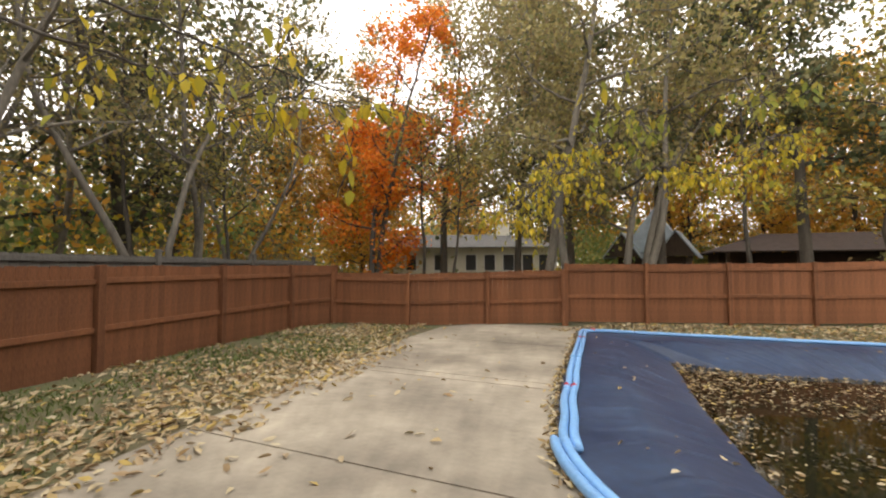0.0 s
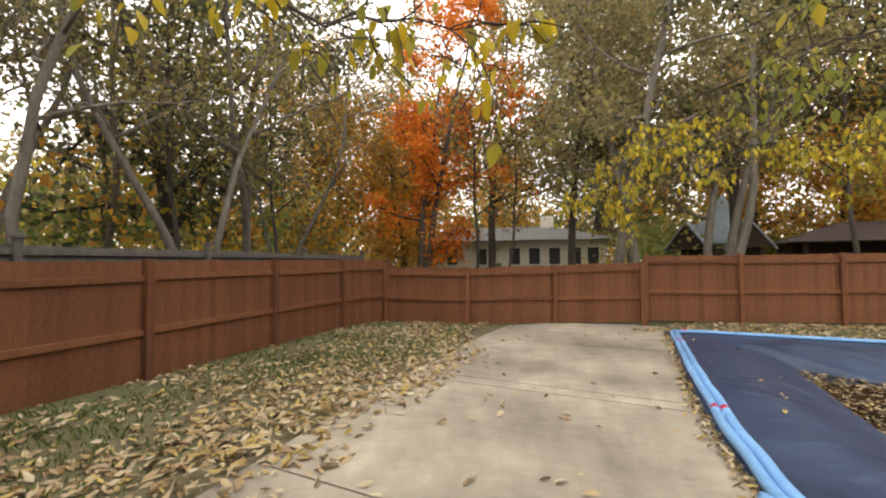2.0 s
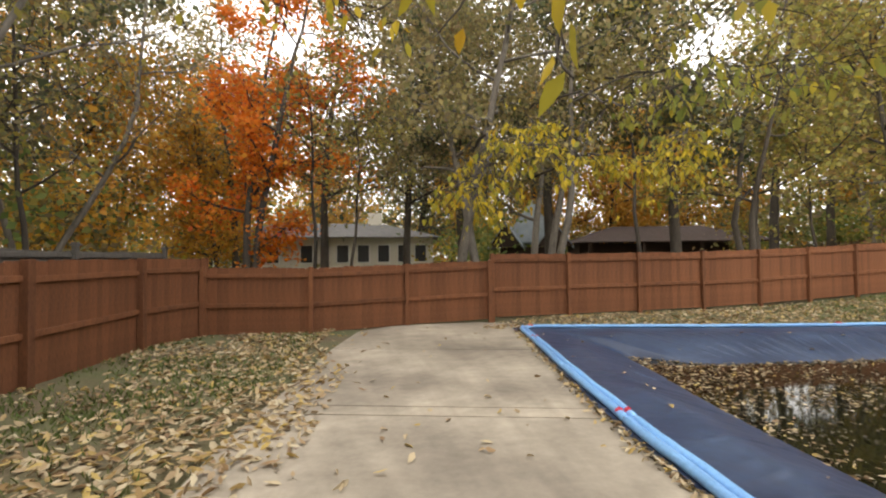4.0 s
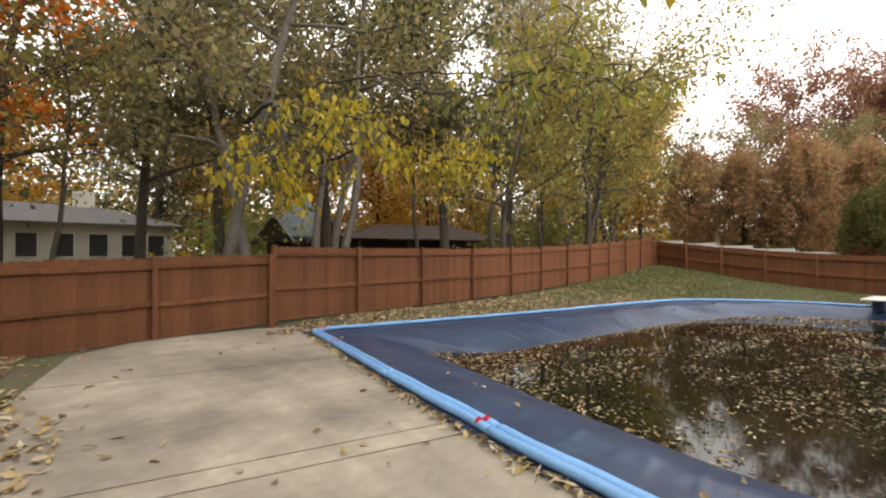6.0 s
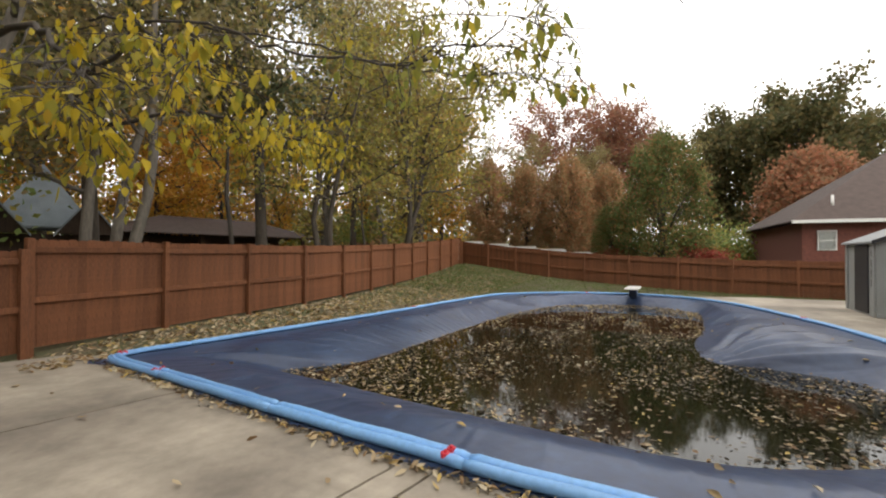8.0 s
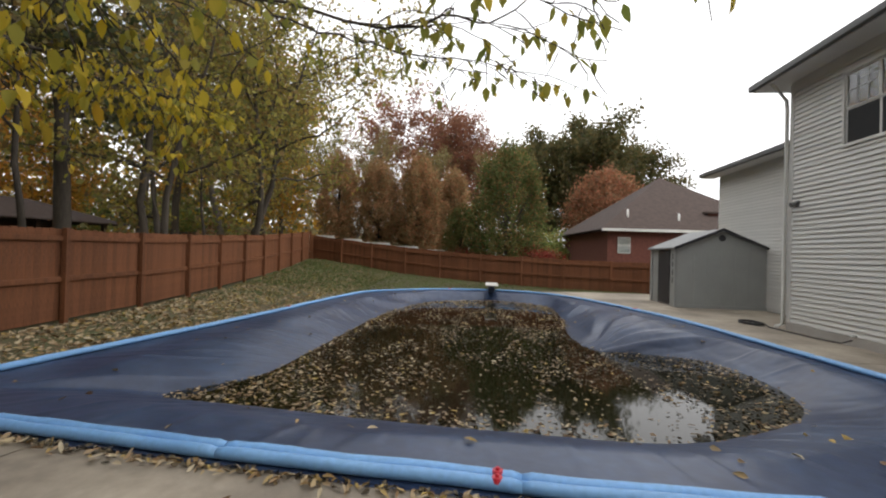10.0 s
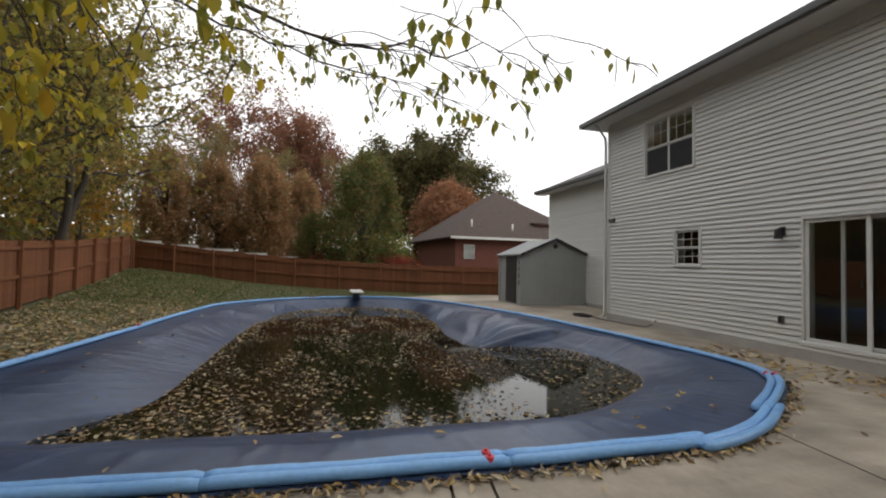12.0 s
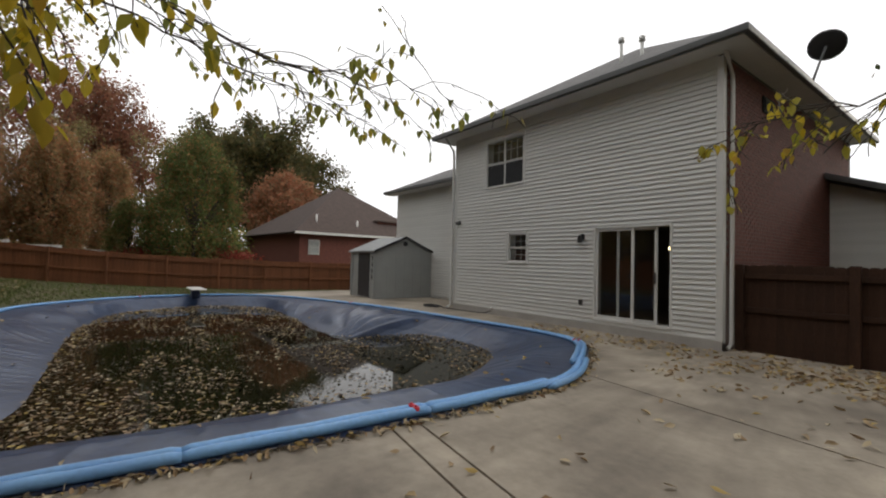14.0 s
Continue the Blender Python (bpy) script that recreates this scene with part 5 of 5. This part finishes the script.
bough("long thin bough with drooping green-yellow leaves over the pool", [(2.4, 15.9, 6.4), (2.7, 12.5, 5.6), (2.35, 10.0, 4.4), (1.87, 7.67, 3.6), (1.6, 6.7, 3.52), (1.22, 5.76, 3.6)], 0.03, L_bough, 135, 0.13, 21, 20, 0.9, 0.5)
bough("thin bough with sparse leaves spreading over the pool", [(5.0, 15.9, 7.4), (4.7, 12.0, 6.0), (3.9, 9.2, 4.6), (3.2, 7.3, 3.9), (2.8, 6.4, 3.55)], 0.03, L_bough, 110, 0.13, 25, 18, 0.9, 0.5)
bough("bough with yellow leaves hanging low over the patio corner", [(0.5, 15.9, 4.9), (0.5, 13.0, 4.7), (0.2, 11.0, 3.7), (-0.15, 10.0, 3.0), (-0.5, 9.3, 2.7)], 0.06, L_yellow, 420, 0.13, 22, 32, 0.95)
bough("bough with yellow leaves reaching over the end of the patio", [(2.4, 16.0, 5.2), (1.8, 13.0, 5.0), (1.2, 11.0, 4.3), (0.7, 9.7, 3.6), (0.4, 9.1, 3.3)], 0.06, L_yellow, 420, 0.13, 23, 32, 1.0)
bough("bough with yellow leaves above the pool's far corner", [(2.5, 16.4, 4.2), (3.2, 14.0, 4.4), (3.6, 12.4, 4.0), (4.2, 11.0, 3.5)], 0.05, L_yellow, 520, 0.15, 26, 34, 1.1)
bough("bough with hanging yellow leaves over the far side of the pool", [(7.5, 16.6, 5.0), (6.6, 14.4, 5.2), (5.6, 12.8, 4.8), (4.7, 11.8, 4.1)], 0.045, L_yellow, 330, 0.15, 28, 34, 1.2)
bough("thin bough with bright yellow leaves above the patio", [(-7.8, 5.4, 6.5), (-5.5, 5.6, 5.4), (-3.8, 5.8, 4.6), (-2.6, 6.3, 4.2), (-1.6, 6.6, 3.9)], 0.03, L_yellow, 60, 0.12, 24, 22, 0.8)
bough("thin bough with bright yellow leaves near the fence", [(-8.3, 1.6, 5.4), (-5.2, 2.5, 4.2), (-3.4, 3.1, 3.5), (-2.0, 3.6, 3.05), (-0.9, 3.9, 2.95)], 0.03, L_yellow, 120, 0.12, 27, 22, 0.7, 0.5)

# ---- far woods ----
for lf, sd, cnt, top in ((L_olive, 51, 26000, 13), (L_gold, 52, 12000, 8), (L_dark, 53, 16000, 12), (L_mixed, 58, 14000, 10)):
    g = np.random.default_rng(sd)
    m_ = 200
    an, rd = g.uniform(0.42, 3.7, m_), g.uniform(30, 60, m_)
    cc = np.stack([2 + rd * np.cos(an), 8 + rd * np.sin(an), g.uniform(0.5, top, m_)], 1)
    low = g.uniform(-0.3, 0.42, m_ // 5)
    cc[: m_ // 5] = np.stack([2 + 62 * np.cos(low), 8 + 62 * np.sin(low), g.uniform(0.5, 7.0, m_ // 5)], 1)
    c = cc[g.integers(0, m_, cnt)] + g.normal(size=(cnt, 3)) * (2.0, 2.0, 1.5)
    c[:, 2] = np.abs(c[:, 2]) + 0.2
    tagged(part("far_woods", leaf_mesh("far_woods", c, 0.42, lf, sd), lf), "distant autumn woods of mixed trees", "woods", kind="stuff")
for lf, sd, cnt in ((L_olive, 81, 16000), (L_shrub, 82, 14000), (L_gold, 83, 7000)):
    g = np.random.default_rng(sd)
    m_ = 150
    an, rd = g.uniform(0.36, 3.75, m_), g.uniform(40, 52, m_)
    cc = np.stack([2 + rd * np.cos(an), 8 + rd * np.sin(an), g.uniform(0.5, 6.5, m_)], 1)
    c = cc[g.integers(0, m_, cnt)] + g.normal(size=(cnt, 3)) * (2.2, 2.2, 1.1)
    c[:, 2] = np.abs(c[:, 2]) + 0.2
    tagged(part("far_thicket", leaf_mesh("far_thicket", c, 0.5, lf, sd), lf), "low belt of distant autumn thicket", "woods", kind="stuff")
for lf, sd, cnt in ((L_olive, 54, 11000), (L_shrub, 55, 12000), (L_gold, 56, 7000), (L_yellow, 57, 4000)):
    g = np.random.default_rng(sd)
    m_ = 60
    cc = np.stack([g.uniform(-26, 22, m_), g.uniform(19.5, 33, m_), g.uniform(0.4, 3.6, m_)], 1)
    west = g.random(m_) < 0.5
    cc[west] = np.stack([g.uniform(-22, -10.5, m_), g.uniform(-4, 22, m_), g.uniform(0.4, 4.6, m_)], 1)[west]
    cc = cc[(np.abs(cc[:, 0] - 5.3) > 2.6) & (np.abs(cc[:, 0] + 5.5) > 5.5) | (cc[:, 1] < 18)]
    cc = cc[~((cc[:, 0] > 7.5) & (cc[:, 0] < 20.5) & (cc[:, 1] < 35) & (cc[:, 1] > 22))]
    c = cc[g.integers(0, len(cc), cnt)] + g.normal(size=(cnt, 3)) * (0.9, 0.9, 0.7)
    c[:, 2] = np.abs(c[:, 2]) + 0.1
    tagged(part("undergrowth", leaf_mesh("undergrowth", c, 0.22, lf, sd), lf), "bushy autumn undergrowth beneath the trees", "undergrowth", kind="stuff")

# ---- fallen leaves and grass ----
def litter(name, label, pts, size, seed, material=None, tilt=0.25, width=0.48, fold=0.1):
    g = np.random.default_rng(seed)
    p = np.asarray(pts, float)
    n = len(p)
    a = g.uniform(0, 6.28, n)
    al = np.stack([np.cos(a), np.sin(a), g.normal(size=n) * tilt], 1)
    p[:, 2] += g.uniform(0.006, 0.03, n)
    ob = part(name, leaf6(name, p, al, width, size, material or L_litter, seed, fold, fold), material or L_litter)
    return tagged(ob, label, "leaves", kind="stuff")


G_ = np.random.default_rng(77)


def near_noise(x, y, f=0.9):
    return np.array([noise.noise(Vector((a * f, b * f, 7.7))) for a, b in zip(x, y)])


def field(n, x0, x1, y0, y1, keep):
    x, y = G_.uniform(x0, x1, n), G_.uniform(y0, y1, n)
    k = G_.uniform(size=n) < keep(x, y)
    return x[k], y[k]


def on_ground(x, y, lift=0.0):
    return np.stack([x, y, [(-0.05 + lift if a < -3.4 or b > 12.9 else 0.0) if a < 1.2 else max(ground_z(a, b) - 0.02, -0.05) + lift for a, b in zip(x, y)]], 1)


# leaves drifted along the west fence and thinning out over the patio
x, y = field(17000, -6.55, -1.6, -0.5, 12.9, lambda x, y: np.clip(0.25 + 0.75 * np.exp(-((x + 3.45) / np.where(x < -3.45, 1.3, 0.8)) ** 2) - 0.5 * (x > -2.35) + near_noise(x, y) * 0.55 - 0.2 * np.clip(y - 8, 0, 5) * (x > -3.2), 0.012, 0.85))
litter("fallen_leaves", "dry tan and brown leaves drifted between fence and patio", on_ground(x, y), 0.12, 61, None, 0.3, 0.38)
x, y = field(17000, 0.3, 21.5, 11.6, 16.6, lambda x, y: ((y > np.where(x < 10, 12.25 - (x - 1) * 0.06, 11.4 + (x - 10) * 0.02)) & (y < 13.55 + (x - 0.7) * 0.1535)) * np.clip(0.95 - (x - 6) * 0.05 + near_noise(x, y) * 0.4, 0.08, 0.9))
litter("fallen_leaves", "dry leaves scattered over the grass along the fence", on_ground(x, y), 0.1, 62)
x, y = field(130, -3.2, 0.3, 0.2, 12.8, lambda x, y: 0.55 + 0 * x)
litter("fallen_leaves", "single dry leaves lying on the patio", np.stack([x, y, 0 * x], 1), 0.1, 63)
x, y = field(6500, -5.8, 4.5, -0.4, 3.0, lambda x, y: np.clip(0.55 - 0.2 * np.abs(y - 0.7) - 0.05 * np.abs(x + 0.8) + near_noise(x, y, 1.6) * 0.5, 0.02, 0.8) * ((x < 0.6) | (y < 1.4)) * ((x < 0.4) | (y > 0.05)))
x2, y2 = field(2600, -6.3, -0.4, 0.0, 4.6, lambda x, y: np.clip(0.75 * np.exp(-((y - 1.5 + 0.42 * (x + 1.6)) / 0.55) ** 2) + near_noise(x, y, 1.8) * 0.45 - 0.05, 0, 0.9))
x, y = np.concatenate([x, x2]), np.concatenate([y, y2])
litter("fallen_leaves", "yellow-brown leaves strewn before the house corner", np.stack([x, y, 0 * x], 1), 0.1, 64)
x, y = field(9000, 8.0, 34.0, 17.6, 42.0, lambda x, y: np.clip(0.7 + near_noise(x, y, 0.3) * 0.5, 0.1, 1.0))
litter("fallen_leaves", "orange-brown leaf litter covering the field under the trees", np.stack([x, y, [ground_z(a, b) for a, b in zip(x, y)]], 1), 0.34, 60, L_field, 0.15, 0.6)
sl = G_.uniform(0.3, 10.8, 520)
q = np.array([rim_at(s_, 0.0)[:2] for s_ in sl])
out_ = q - POOL_MID
out_ /= np.linalg.norm(out_, axis=1, keepdims=True)
q = q + out_ * (0.13 + np.abs(G_.normal(size=(520, 1))) * 0.08)
litter("fallen_leaves", "curled dry leaves caught along the pool tubes", np.stack([q[:, 0], q[:, 1], 0 * sl + 0.005], 1), 0.085, 65, None, 0.4, 0.36)

sl = G_.uniform(0.2, 11.0, 700)
q = np.array([rim_at(s_, 0.0)[:2] for s_ in sl])
out_ = q - POOL_MID
out_ /= np.linalg.norm(out_, axis=1, keepdims=True)
q = q + out_ * (0.12 + np.abs(G_.normal(size=(700, 1))) * 0.05)
litter("leaf_crumbs", "dark wet leaf crumbs gathered against the pool tubes", np.stack([q[:, 0], q[:, 1], 0 * sl + 0.004], 1), 0.05, 70, L_scrap, 0.3, 0.5)


def inside(x, y, ang, rad, k=1.0):
    a = np.arctan2(y - POOL_MID[1], x - POOL_MID[0])
    return np.hypot(x - POOL_MID[0], y - POOL_MID[1]) / (np.interp(a, ang, rad, period=2 * math.pi) * k)


def float_keep(x, y):
    f = inside(x, y, ANG, R_SHORE)
    edge = np.exp(-((1 - f) / 0.1) ** 2) * np.where((y > 5.6) | (x > 9), 1.0, 0.3)
    tip = np.exp(-((x - 3.2) / 1.0) ** 2 - ((y - 9.2) / 1.2) ** 2)
    clear = np.exp(-((x - 3.1) / 0.7) ** 2 - ((y - 5.0) / 0.8) ** 2)
    streak = near_noise(x * 0.55, y * 1.5, 1.3)
    return (f < 1.02) * np.clip((0.2 + 0.8 * edge + 0.95 * tip + streak * 0.7) * (1 - 0.95 * clear), 0, 1)


x, y = field(27000, 2.2, 15.1, 2.4, 10.8, float_keep)
wet = G_.random(len(x)) < 0.42
litter("floating_leaves", "pale tan leaves floating on the dark water", np.stack([x, y, 0 * x + WATER_Z - 0.004], 1)[~wet], 0.068, 66, None, 0.05, 0.42, 0.035)
litter("floating_leaves", "wet brown leaves floating on the dark water", np.stack([x, y, 0 * x + WATER_Z - 0.006], 1)[wet], 0.07, 69, L_wet, 0.04, 0.45, 0.02)
x, y = field(22000, 2.4, 15.0, 2.4, 10.0, lambda x, y: (inside(x, y, ANG, R_SHORE) < 1.0) * np.clip(0.25 + 0.4 * (y < 6.0) * (x < 9.0) + near_noise(x, y, 1.4) * 0.8 - np.exp(-((x - 3.1) / 0.8) ** 2 - ((y - 5.0) / 0.8) ** 2), 0, 1))
litter("floating_debris", "small dark leaf scraps floating on the water", np.stack([x, y, 0 * x + WATER_Z - 0.004], 1), 0.05, 67, L_scrap, 0.08)
x, y = field(420, 0.8, 14.4, 1.8, 11.8, lambda x, y: ((inside(x, y, ANG, R_RIM) < 0.97) & (inside(x, y, ANG, R_SHORE) > 1.06)) * 0.5)
zz = []
for a, b in zip(x, y):
    hit = cover.ray_cast(Vector((a, b, 2.0)), Vector((0, 0, -1)))
    zz.append(hit[1].z if hit[0] else 0.0)
litter("fallen_leaves", "single dry leaves lying on the cover", np.stack([x, y, zz], 1), 0.09, 68)


def grass(name, label, x, y, h, seed):
    g = np.random.default_rng(seed)
    n = len(x)
    p = on_ground(x, y)
    al = g.normal(size=(n, 3)) * (0.5, 0.5, 0) + (0, 0, 1.0)
    ob = part(name, leaf6(name, p + (0, 0, h * 0.35), al, 0.1, h, L_grass, seed, 0.2, 0.02), L_grass)
    return tagged(ob, label, "grass", kind="stuff")


x, y = field(15000, -6.55, -3.3, -0.5, 13.0, lambda x, y: np.clip(0.35 + near_noise(x, y, 0.7), 0.04, 0.9))
grass("grass", "thin weedy grass between the fallen leaves", x, y, 0.09, 71)
x, y = field(42000, 0.6, 21.5, 11.4, 16.8, lambda x, y: ((y > np.where(x < 10, 12.2 - (x - 1) * 0.06, 11.3)) & (y < 13.6 + (x - 0.7) * 0.1535)) * np.clip(0.05 + (x - 6) * 0.055 + near_noise(x, y, 0.7) * 0.5, 0.04, 0.9))
grass("grass", "short lawn grass along the fence", x, y, 0.07, 72)
x, y = field(42000, 12.0, 22.3, 0.0, 16.5, lambda x, y: ((inside(x, y, ANG, R_RIM) > 1.03) & (x < 18.1 + y * 0.246) & (x > np.where(y < 5.3, 17.3, 12.5)) & (y < 13.5 + (x - 0.7) * 0.1535)) * 0.8)
grass("grass", "short green lawn at the end of the yard", x, y, 0.08, 73)
